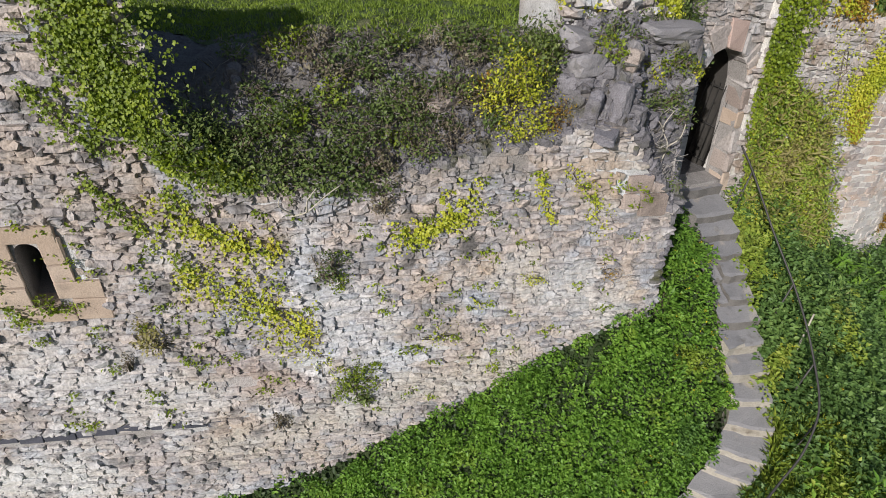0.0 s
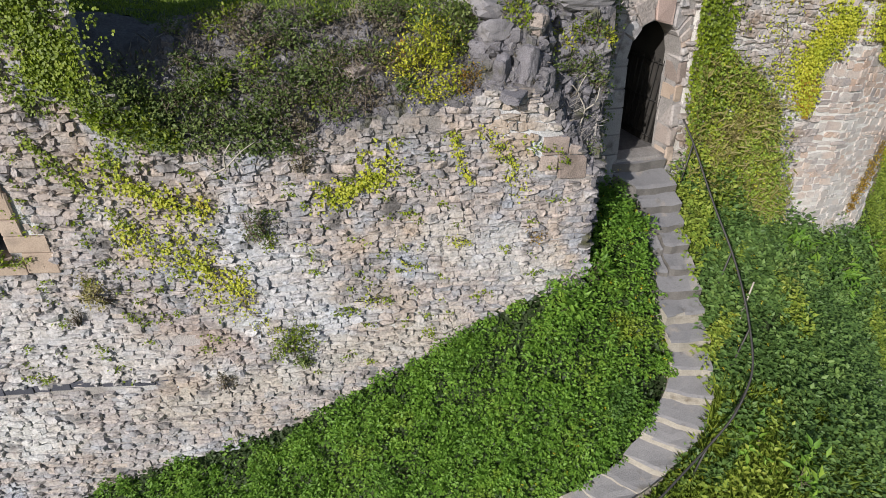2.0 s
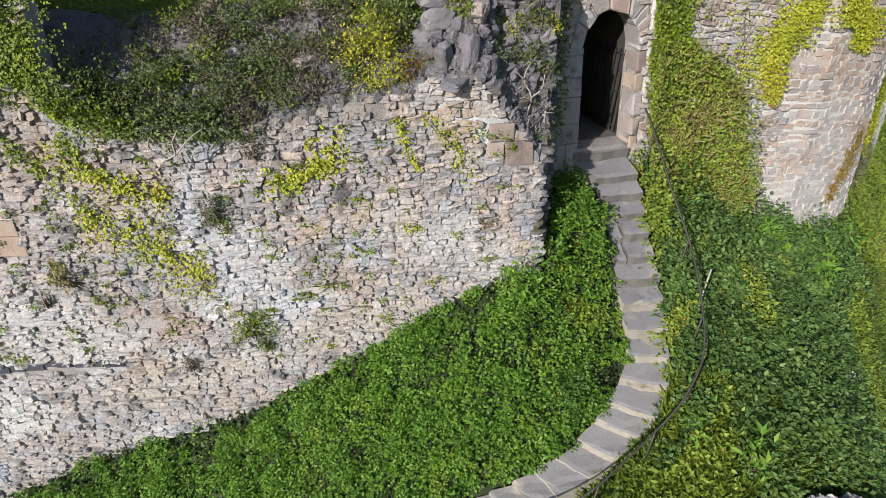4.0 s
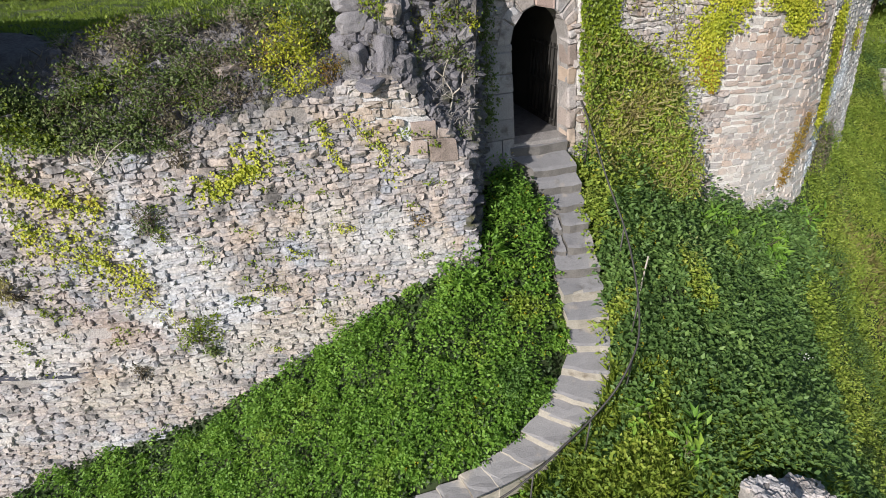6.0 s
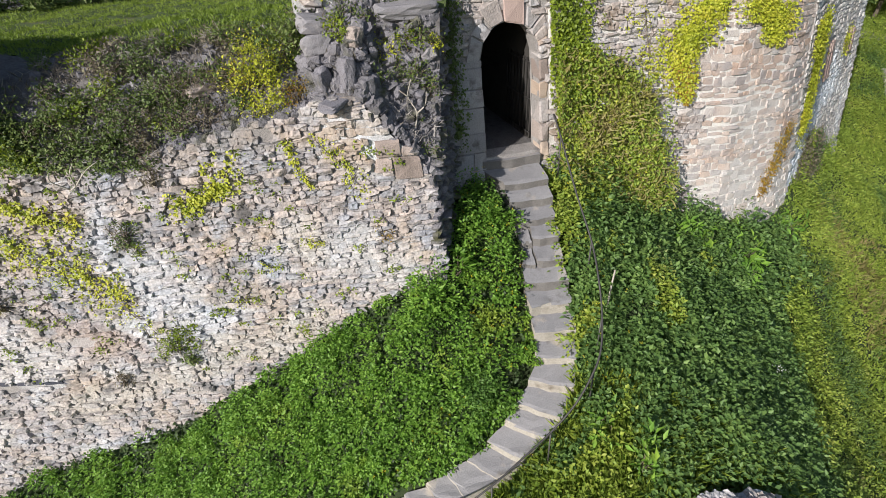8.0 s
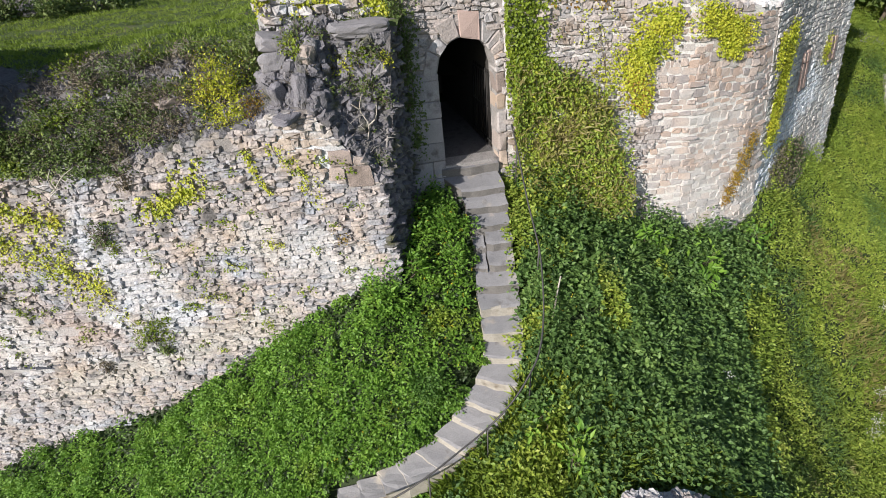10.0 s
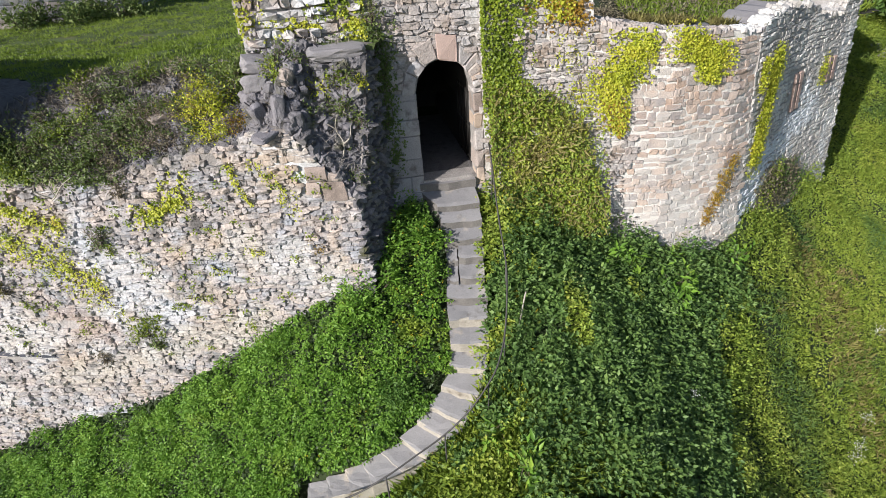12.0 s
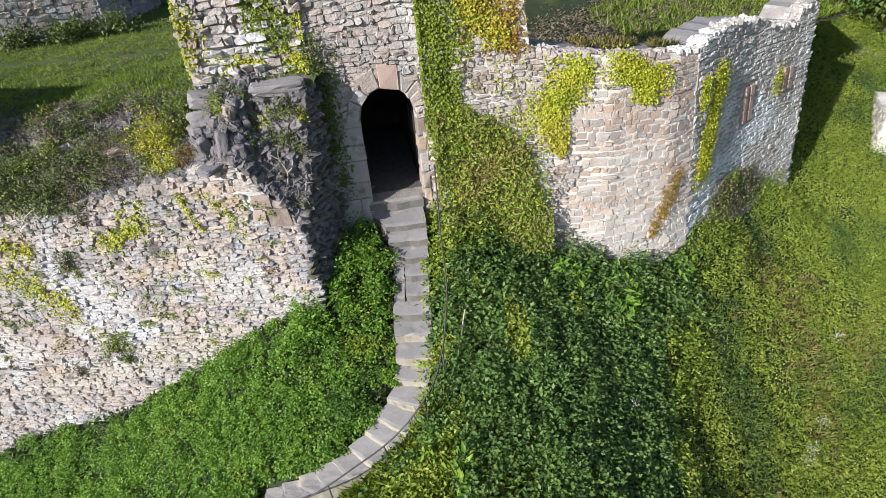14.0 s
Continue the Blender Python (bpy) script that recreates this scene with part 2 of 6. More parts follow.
# leaf of the shrubs; on ivy its darker tone paints shade
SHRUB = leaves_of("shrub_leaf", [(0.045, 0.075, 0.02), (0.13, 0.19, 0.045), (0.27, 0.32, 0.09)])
HEATH = leaves_of("dusty_leaf", [(0.12, 0.10, 0.07), (0.25, 0.21, 0.15), (0.24, 0.25, 0.11)])
STRAW = leaves_of("grey_straw", [(0.16, 0.145, 0.125), (0.30, 0.27, 0.23), (0.42, 0.38, 0.33)])
PETAL = leaves_of("white_petal", [(0.7, 0.7, 0.66), (0.8, 0.8, 0.76)])
YELLOW_PETAL = leaves_of("yellow_petal", [(0.6, 0.45, 0.02), (0.7, 0.55, 0.03)])


# ---------------------------------------------------------------- mesh helpers
def mesh_of(name, verts, faces, mat, smooth=False):
    me = bpy.data.meshes.new(name)
    me.from_pydata([tuple(v) for v in verts], [], faces)
    me.update()
    for mt in (mat if isinstance(mat, (list, tuple)) else [mat]):
        me.materials.append(mt)
    if smooth:
        for p in me.polygons:
            p.use_smooth = True
    return me


def thing(name, label, category, group="", kind="", at=(0, 0, 0)):
    ob = new(name)
    ob.location = at
    return tagged(ob, label, category, group, kind)


def part(name, me, parent, label="", m=None, kind=""):
    ob = new(name, me)
    ob.parent = parent
    if m is not None:
        ob.matrix_basis = m
    return tagged(ob, label, kind=kind)


def fractal(x, y, z=0.0, s=1.0, octaves=4):
    return noise.fractal(Vector((x * s, y * s, z * s)), 1.0, 2.0, octaves)


# ---------------------------------------------------------------- the lie of the land
# heights of the soil of the steep bank below the walls: x, y, height
BANK = np.array([
    (-1.2, -1.9, -1.1), (-2.5, -2.3, -2.08), (-3.5, -2.55, -2.72), (-4.6, -2.85, -3.38), (-5.9, -3.08, -3.90), (-7.0, -3.3, -4.25), (-9.5, -3.8, -5.35),
    (-1.1, -2.8, -2.0), (-1.5, -3.7, -3.3), (-3.3, -3.4, -3.3), (-2.85, -3.9, -3.85), (-5.8, -3.75, -4.6),
    (0.85, -0.5, -0.25), (0.95, -1.1, -0.80), (0.5, 0.1, -0.15), (0.2, -0.5, -0.12), (0.9, 0.6, -0.15), (-0.2, -0.9, -0.45), (0.8, 2.0, -0.2), (1.1, -1.85, -1.6), (1.2, -2.5, -2.2), (0.65, -3.2, -2.9), (-0.1, -3.7, -3.35), (-0.8, -3.95, -3.65),
    (2.1, -1.0, -1.15), (3.1, -1.5, -1.75), (3.2, -2.5, -2.4), (4.75, -0.4, -2.4), (4.7, -1.7, -3.25), (4.1, -3.0, -3.1),
    (7.0, 0.5, -4.2), (7.0, -0.6, -5.2), (9.0, 1.4, -5.6), (3.3, 0.5, -1.35), (4.45, 0.75, -1.55), (5.6, 1.5, -1.78), (6.2, 1.9, -1.72), (6.75, 2.5, -1.58), (7.3, 3.3, -1.95), (8.0, 4.2, -2.35), (9.6, 5.6, -2.6), (10.2, 6.7, -2.8), (8.6, 2.4, -4.1), (9.8, 4.4, -3.8), (11.5, 8.0, -3.0),
])
FAR = np.array([(0, -9, -7.5), (-10, -9, -8.0), (8, -9, -8.5), (15, 0, -7.0), (20, 10, -3.0), (-16, -5, -6.5), (14, 18, 0.2), (13, 11, -1.7), (14, 13.5, -0.8), (12, 5, -4.6), (2.2, -4.2, -3.0), (3.4, -5.0, -4.3), (4.7, -4.6, -4.9)])
ANCHOR = np.vstack([BANK, FAR])


def spline(anchor, smooth=0.02):
    """Thin plate through the anchors."""
    d = np.linalg.norm(anchor[:, None, :2] - anchor[None, :, :2], axis=2)
    k = d * d * np.log(d + 1e-9) + smooth * np.eye(len(d))
    p = np.c_[np.ones(len(d)), anchor[:, :2]]
    a = np.block([[k, p], [p.T, np.zeros((3, 3))]])
    w = np.linalg.solve(a, np.r_[anchor[:, 2], 0, 0, 0])

    def height(x, y):
        q = np.c_[np.ravel(x), np.ravel(y)]
        e = np.linalg.norm(q[:, None] - anchor[None, :, :2], axis=2)
        h = (e * e * np.log(e + 1e-9)) @ w[:-3] + np.c_[np.ones(len(q)), q] @ w[-3:]
        far = np.maximum(0, np.hypot(q[:, 0] - 2, q[:, 1]) - 24)
        fade = np.exp(-far / 9)
        return (h * fade + (1 - fade) * -7.0).reshape(np.shape(x))
    return height


ground_height = spline(ANCHOR)


def gz(x, y):
    return float(ground_height(np.array([x]), np.array([y]))[0])


def axis(lo, hi, step, reach):
    a = list(np.arange(lo, hi + step / 2, step))
    grow = step
    while a[-1] < reach:
        grow *= 1.35
        a.append(a[-1] + grow)
    grow = step
    while a[0] > -reach:
        grow *= 1.35
        a.insert(0, a[0] - grow)
    return np.array(a)


gx, gy = axis(-12, 16, 0.2, 900), axis(-9, 14, 0.2, 900)
X, Y = np.meshgrid(gx, gy)
Z = ground_height(X, Y)
trench = np.array([(0.6, -0.2), (0.83, -0.5), (0.93, -0.93), (1.04, -1.44), (1.16, -1.95), (1.23, -2.53), (0.96, -3.12), (0.45, -3.55), (-0.25, -3.9), (-0.95, -4.07), (-1.5, -4.15)])
cut = np.full(X.shape, 9.0)
for p, q in zip(trench, trench[1:]):
    d = q - p
    t = np.clip(((X - p[0]) * d[0] + (Y - p[1]) * d[1]) / (d @ d), 0, 1)
    cut = np.minimum(cut, np.hypot(X - p[0] - t * d[0], Y - p[1] - t * d[1]))
Z = Z - 0.26 * np.clip((0.62 - cut) / 0.2, 0, 1)           # the steps lie in a shallow cutting
verts = [(x, y, z + 0.06 * fractal(x, y, 0, 1.7)) for x, y, z in zip(X.ravel(), Y.ravel(), Z.ravel())]
n = len(gx)
faces = [(j * n + i, j * n + i + 1, (j + 1) * n + i + 1, (j + 1) * n + i) for j in range(len(gy) - 1) for i in range(n - 1)]
ground = tagged(new("ground", mesh_of("ground", verts, faces, SOIL, True)), "steep grassy bank falling away below the castle walls", "ground", kind="structure")

# ---------------------------------------------------------------- walls
LEFT_LINE = [(-14.0, -3.99), (-0.62, -1.81)]          # face of the bastion at height 0
RETURN_LINE = [(-0.62, -1.81), (-0.45, -0.45)]        # its flank, back to the gate
GATE_LINE = [(-0.555, -0.597), (1.18, 0.176)]
CURTAIN_LINE = [(1.18, 0.176), (2.25, 0.56), (4.50, 1.12), (5.72, 1.78), (6.18, 2.20)]
FAR_LINE = [(6.18, 2.20), (7.68, 4.34), (9.62, 6.72)]
UPPER_LINE = [(-2.29, -1.37), (-0.555, -0.597)]


class Face:
    """A battered wall face over a plan line: s metres along it, z up, d out of the face."""
    def __init__(self, line, batter):
        self.p = [Vector((*q, 0)) for q in line]
        self.batter = batter
        self.seg = [(b - a) for a, b in zip(self.p, self.p[1:])]
        self.cum = [0.0]
        for v in self.seg:
            self.cum.append(self.cum[-1] + v.length)
        self.length = self.cum[-1]
        inn = [Vector((-v.y, v.x, 0)).normalized() for v in self.seg]
        self.inward = inn
        self.corner = [inn[0]] + [(a + b) / (1 + a.dot(b)) for a, b in zip(inn, inn[1:])] + [inn[-1]]

    def at(self, s, z, d=0.0):
        k = 0
        while k < len(self.seg) - 1 and s > self.cum[k + 1]:
            k += 1
        f = (s - self.cum[k]) / self.seg[k].length
        base = self.p[k] + self.seg[k] * f
        n = self.corner[k].lerp(self.corner[k + 1], min(1, max(0, f)))
        return base + n * (self.batter * z - d) + Vector((0, 0, z))

    def normal(self, s):
        k = 0
        while k < len(self.seg) - 1 and s > self.cum[k + 1]:
            k += 1
        return -self.inward[k]


def wall_mesh(name, face, zlow, ztop, thick, mat, step=0.25, opening=None, low_step=0.35):
    """A wall with thickness over a face. zlow and ztop are functions of s; opening (s0, s1, sill, springing) an arched hole right through."""
    ss = list(np.linspace(0, face.length, max(3, int(face.length / step))))
    hole = None
    if opening:
        s0, s1, sill, spring = opening
        mid, rad = (s0 + s1) / 2, (s1 - s0) / 2
        arch = lambda s: spring + math.sqrt(max(0.0, rad * rad - (s - mid) ** 2))
        ss = sorted([s for s in ss if not s0 - 0.03 < s < s1 + 0.03] + [s0 + (s1 - s0) * k / 14 for k in range(15)])
        hole = (s0, s1)
    v, f = [], []

    seen = {}

    def index(p):
        key = (round(p.x, 4), round(p.y, 4), round(p.z, 4))
        if key not in seen:
            seen[key] = len(v)
            v.append(p)
        return seen[key]

    def quad(a, b, c, d):
        ids = tuple(dict.fromkeys(index(p) for p in (a, b, c, d)))
        if len(ids) > 2:
            f.append(ids)

    def column(sa, sb, la, lb, ta, tb):
        rows = max(1, int((max(ta, tb) - min(la, lb)) / low_step))
        for d, flip in ((0.0, False), (-thick, True)):
            for r in range(rows):
                q = [face.at(sa, la + (ta - la) * r / rows, d), face.at(sb, lb + (tb - lb) * r / rows, d),
                     face.at(sb, lb + (tb - lb) * (r + 1) / rows, d), face.at(sa, la + (ta - la) * (r + 1) / rows, d)]
                quad(*(q[::-1] if flip else q))

    for sa, sb in zip(ss, ss[1:]):
        ta, tb = ztop(sa), ztop(sb)
        quad(face.at(sa, ta), face.at(sb, tb), face.at(sb, tb, -thick), face.at(sa, ta, -thick))
        if hole and hole[0] - 1e-6 <= sa and sb <= hole[1] + 1e-6:
            column(sa, sb, arch(sa), arch(sb), ta, tb)
            column(sa, sb, zlow(sa), zlow(sb), sill, sill)
            quad(face.at(sa, arch(sa)), face.at(sa, arch(sa), -thick), face.at(sb, arch(sb), -thick), face.at(sb, arch(sb)))
            quad(face.at(sa, sill), face.at(sb, sill), face.at(sb, sill, -thick), face.at(sa, sill, -thick))
        else:
            column(sa, sb, zlow(sa), zlow(sb), ta, tb)
    if hole:
        for s in hole:
            q = [face.at(s, sill), face.at(s, sill, -thick), face.at(s, spring, -thick), face.at(s, spring)]
            quad(*(q if s == hole[0] else q[::-1]))
    for s, flip in ((0.0, False), (face.length, True)):
        q = [face.at(s, zlow(s)), face.at(s, ztop(s)), face.at(s, ztop(s), -thick), face.at(s, zlow(s), -thick)]
        quad(*(q[::-1] if flip else q))
    return mesh_of(name, v, f, mat)


def low_of(face):
    return lambda s: gz(*face.at(s, -2.0).xy) - 0.7


left = Face(LEFT_LINE, 0.10)
flank = Face(RETURN_LINE, 0.06)
gate = Face(GATE_LINE, 0.19)
curtain = Face(CURTAIN_LINE, 0.15)
farw = Face(FAR_LINE, 0.13)
upper = Face(UPPER_LINE, 0.19)


def join(a, b):
    """Let two faces meet in one mitred edge."""
    n1, n2 = a.inward[-1], b.inward[0]
    a.corner[-1] = b.corner[0] = (n1 + n2) / (1 + n1.dot(n2))


join(upper, gate)
join(gate, curtain)
join(curtain, farw)
join(left, flank)


def table(pairs):
    return lambda s: float(np.interp(s, [p[0] for p in pairs], [p[1] for p in pairs]))


LX = lambda x: (x + 14.0) / (14.0 - 0.62) * left.length          # s of a place along the bastion
edge_top = table([(0, 2.6), (LX(-8), 2.3), (LX(-6.6), 1.5), (LX(-6.0), 1.05), (LX(-4.4), 1.1), (LX(-2.7), 1.5), (LX(-2.2), 1.58), (LX(-2.0), 1.72), (LX(-1.5), 1.75), (LX(-1.28), 1.5), (LX(-1.04), 1.16), (left.length, 0.72)])
left_top = table([(0, 3.7), (LX(-7.0), 3.65), (LX(-6.62), 3.5), (LX(-6.45), 1.75), (LX(-6.0), 1.05), (LX(-4.4), 1.1), (LX(-2.7), 1.5), (LX(-2.2), 1.58), (LX(-2.0), 1.72), (LX(-1.5), 1.75), (LX(-1.28), 1.5), (LX(-1.04), 1.16), (left.length, 0.72)])
flank_top = table([(0, 0.70), (0.2, 0.82), (0.35, 0.95), (0.58, 1.15), (0.68, 1.5), (0.8, 1.95), (0.95, 2.35), (1.1, 2.52), (flank.length, 2.58)])
curtain_top = table([(0, 4.9), (1.75, 4.9), (1.76, 2.72), (2.6, 2.58), (3.6, 2.46), (curtain.length - 0.5, 2.36), (curtain.length, 2.31)])
far_line = table([(0, 2.31), (0.3, 2.42), (0.6, 2.5), (1.5, 2.5), (2.6, 2.38), (3.6, 2.12), (4.2, 1.97), (4.55, 2.0), (4.85, 2.25), (farw.length, 2.5)])
far_top = lambda s: far_line(s) + 0.05 * math.sin(9 * s) * math.sin(4.3 * s + 1)
SILL, SPRING, DOOR_S0, DOOR_S1 = 0.24, 1.77, 0.72, 1.72
GATE_THICK = 0.34

wall_west = tagged(new("wall_west", wall_mesh("wall_west", left, low_of(left), left_top, 1.2, MORTAR, opening=(LX(-8.24), LX(-7.98), -0.42, 0.27))), "battered rubble stone bastion wall with ivy and lime stains", "castle wall", kind="structure")
wall_flank = tagged(new("wall_flank", wall_mesh("wall_flank", flank, lambda s: -2.6, flank_top, 1.2, MORTAR)), "shaded rubble flank of the bastion beside the gate", "castle wall", kind="structure")
wall_gate = tagged(new("wall_gate", wall_mesh("wall_gate", gate, lambda s: -1.6, lambda s: 4.9, GATE_THICK, MORTAR, opening=(DOOR_S0, DOOR_S1, SILL, SPRING))), "rubble stone gate wall with an arched doorway", "castle wall", kind="structure")
wall_curtain = tagged(new("wall_curtain", wall_mesh("wall_curtain", curtain, low_of(curtain), curtain_top, 0.9, MORTAR)), "sunlit coursed stone curtain wall with broken top", "castle wall", kind="structure")
wall_east = tagged(new("wall_east", wall_mesh("wall_east", farw, low_of(farw), far_top, 0.9, MORTAR)), "weathered curtain wall with lime streaks and ivy", "castle wall", kind="structure")
wall_upper = tagged(new("wall_upper", wall_mesh("wall_upper", upper, lambda s: 1.2, lambda s: 4.9, 0.8, MORTAR)), "ragged upper wall of rubble stone above the bastion", "castle wall", kind="structure")


# ---------------------------------------------------------------- top of the bastion, and the ward behind
def face_y(x, z):
    return -1.71 + 0.163 * x + 0.099 * z


def mound(x, y):
    """Rubble top of the bastion, rising from the face's edge to the ward."""
    edge = edge_top(LX(min(x, -0.62)))
    back = max(0.0, y - face_y(x, edge) - 0.15)
    rise = (1 - math.exp(-back / 0.75)) * (2.55 - 0.35 * min(1.0, max(0.0, (-5.2 - x) / 1.5)) - edge)
    z = edge - 0.03 + rise
    z -= 0.10 * max(0.0, min(4.0, back - 1.6))
    # a broken stump of wall core below the upper wall: a shelf behind the face, then a steep scarp up to a ledge
    w = min(1.0, max(0.0, (x + 2.5) / 0.35))
    if w > 0:
        u = min(1.0, max(0.0, (x + 1.56) / 0.13))
        shift = 0.12 + 0.10 * min(1.0, max(0.0, (x + 1.15) / 0.5))
        whole = float(np.interp(y, (-1.78, -1.64, -1.42, -1.10, -0.85, 0.3), (edge, 1.93, 2.34, 2.56, 2.70, 2.75)))
        scarp = float(np.interp(y - shift, (-1.75, -1.52, -1.40, -1.30, -1.22, -1.08, -0.95, -0.5), (edge, edge + 0.16, edge + 0.40, 1.70, 2.10, 2.46, 2.64, 2.72)))
        z += w * (whole + u * (scarp - whole) - z)
    return z + 0.09 * fractal(x, y, 3, 1.6) + 0.04 * fractal(x, y, 9, 6)


def sheet(name, xs, ys, fz, mat, keep=lambda x, y: True):
    v, f, idx = [], [], {}
    for j, y in enumerate(ys):
        for i, x in enumerate(xs):
            idx[i, j] = len(v)
            v.append((x, y, fz(x, y)))
    for j in range(len(ys) - 1):
        for i in range(len(xs) - 1):
            if keep((xs[i] + xs[i + 1]) / 2, (ys[j] + ys[j + 1]) / 2):
                f.append((idx[i, j], idx[i + 1, j], idx[i + 1, j + 1], idx[i, j + 1]))
    return mesh_of(name, v, f, mat, True)


def crest(x):
    """Where the rubble of the bastion ends and the grass of the ward begins."""
    return -0.55 + 0.10 * (x + 2.0) + 0.15 * math.sin(1.7 * x)


def top_keep(x, y):
    return y > face_y(x, edge_top(LX(min(x, -0.62)))) + 0.05 and (x < -0.52 or y > 0.2) and not (x > -2.2 and y > 0.3)


tagged(new("bastion_top", sheet("bastion_top", np.arange(-14, -0.3, 0.12), np.arange(-4.2, 0.3, 0.12), mound, RUBBLE, lambda x, y: top_keep(x, y) and y < crest(x) + 0.2)),
    "earth and rubble along the broken top of the bastion", "ground", kind="structure")
tagged(new("ward_ground", sheet("ward_ground", np.r_[np.arange(-26, -14, 0.6), np.arange(-14, -0.3, 0.15)], np.r_[np.arange(-3.0, 3.0, 0.15), np.arange(3.0, 30, 0.6)], mound, GRASS_SOIL, lambda x, y: top_keep(x, y) and y >= crest(x))),
    "mown grass of the ward behind the bastion, with a worn track", "lawn", kind="structure")


# ---------------------------------------------------------------- stones
rng = np.random.default_rng(11)


def stone_shape(sides=8, square=0.5, flat=0.82, bumpy=0.2):
    """An angular stone: outline in x, y, out of the wall in z; a shoulder and a broken face."""
    a = np.arange(sides) * 2 * math.pi / sides + rng.normal(0, 0.10, sides)
    c, s_ = np.cos(a), np.sin(a)
    r = 0.5 / np.maximum(np.abs(c), np.abs(s_)) * square + 0.53 * (1 - square)
    ring = np.c_[c * r, s_ * r] * (1 + rng.normal(0, 0.07, (sides, 1)))
    tilt = rng.normal(0, bumpy, 2)
    v = [(x, y, -0.8) for x, y in ring] + [(x * 0.985, y * 0.985, 0.55 + tilt @ (x, y) + rng.normal(0, 0.5 * bumpy)) for x, y in ring]
    v += [(x * flat + rng.normal(0, 0.04), y * flat + rng.normal(0, 0.04), 0.95 + 1.6 * tilt @ (x, y) + rng.normal(0, bumpy)) for x, y in ring]
    v += [(rng.normal(0, 0.1), rng.normal(0, 0.1), 1.0 + rng.normal(0, bumpy))]
    f = []
    for k in range(2):
        f += [(k * sides + i, k * sides + (i + 1) % sides, (k + 1) * sides + (i + 1) % sides, (k + 1) * sides + i) for i in range(sides)]
    f += [(2 * sides + i, 2 * sides + (i + 1) % sides, 3 * sides) for i in range(sides)]
    return np.array(v), f


ROUGH = [stone_shape(8, rng.uniform(0.7, 0.95), 0.86, 0.24) for _ in range(28)]
SQUARED = [stone_shape(8, 0.97, 0.93, 0.13) for _ in range(20)]


def lay(face, s0, s1, zlo, zhi, rows, lengths, skip=None, wave=0.03, gap=0.012, spread_=1.04):
    """Courses of stones on a face: yields s, z, length, height."""
    z, k = min(zlo(s) for s in np.linspace(s0, s1, 20)), 0
    top = max(zhi(s) for s in np.linspace(s0, s1, 60))
    while z < top:
        h = rng.uniform(*rows)
        s = s0 - rng.uniform(0, lengths[1])
        while s < s1:
            ln = rng.uniform(*lengths) * (0.75 + 0.5 * rng.random())
            sc = s + ln / 2
            zc = z + h / 2 + wave * fractal(sc, k * 0.13, 1.0, 0.9, 2) * 2 + rng.normal(0, h * 0.07)
            hh = h * rng.uniform(0.82, 1.05)
            if s0 < sc < s1 and zlo(sc) < zc and zc + h * 0.3 < zhi(sc) and not (skip and skip(sc, zc, ln, hh)):
                yield sc, zc, ln * spread_ - gap, hh * spread_ - gap
            s += ln
        z += h * 0.97
        k += 1


def stone_matrix(face, s, z, ln, h, depth, twist=0.07, out=0.0):
    n = face.normal(s)
    up = (face.at(s, z + 0.5) - face.at(s, z - 0.5)).normalized()
    t = up.cross(n).normalized()
    n2 = t.cross(up)
    m = Matrix((t, up, n2)).transposed().to_4x4()
    return Matrix.Translation(face.at(s, z, out)) @ m @ Matrix.Rotation(rng.normal(0, twist), 4, "Z") @ Matrix.Rotation(rng.normal(0, 0.05), 4, "X") @ Matrix.Diagonal((ln, h, depth, 1))


def masonry(owner, face, courses, shapes, mat, depth, near, twist=0.08, word="stone", most=300):
    """The courses as pieces of owner where near(s, z) holds (at most so many), the rest as one mesh."""
    meshes = [mesh_of(word, v, f, mat) for v, f in shapes]
    allv, allf, base, count = [], [], 0, 0
    for s, z, ln, h in courses:
        k = int(rng.integers(len(shapes)))
        m = stone_matrix(face, s, z, ln, h, rng.uniform(*depth), twist)
        if near(s, z) and count < most:
            part(word, meshes[k], owner, m=m)
            count += 1
        else:
            v, f = shapes[k]
            w = (np.c_[v, np.ones(len(v))] @ np.array(m).T)[:, :3]
            allv.append(w)
            allf += [tuple(i + base for i in q) for q in f]
            base += len(v)
    if allv:
        part("more_" + word + "s", mesh_of("more_" + word + "s", np.vstack(allv), allf, mat), owner, kind="stuff")


def ellipse(s, z, s0, z0, rs, rz):
    return ((s - s0) / rs) ** 2 + ((z - z0) / rz) ** 2 < 1


WIN_S0, WIN_S1 = LX(-8.24), LX(-7.98)


def bastion_skip(s, z, ln, h):
    a, b = s - ln / 2, s + ln / 2
    if b > WIN_S0 - 0.24 and a < WIN_S1 + 0.22 and -0.60 < z < 0.62:
        return True
    if z > -0.60 and z < -0.05 and WIN_S1 < s < WIN_S1 + 0.5:
        return True
    if -2.60 < z < -2.46 and s < LX(-6.8):
        return True
    if b > LX(-1.32) and 0.90 < z < 1.2 or b > LX(-1.34) and 0.70 < z <= 0.90 or b > LX(-1.10) and 0.57 < z <= 0.70 and a < LX(-0.76):
        return True
    return ellipse(s, z, LX(-6.2), -1.77, 0.16, 0.10) or ellipse(s, z, LX(-5.75), -2.5, 0.12, 0.08) or ellipse(s, z, LX(-7.5), -1.25, 0.12, 0.10) or ellipse(s, z, LX(-2.75), 1.3, 0.10, 0.07)


low_left = low_of(left)
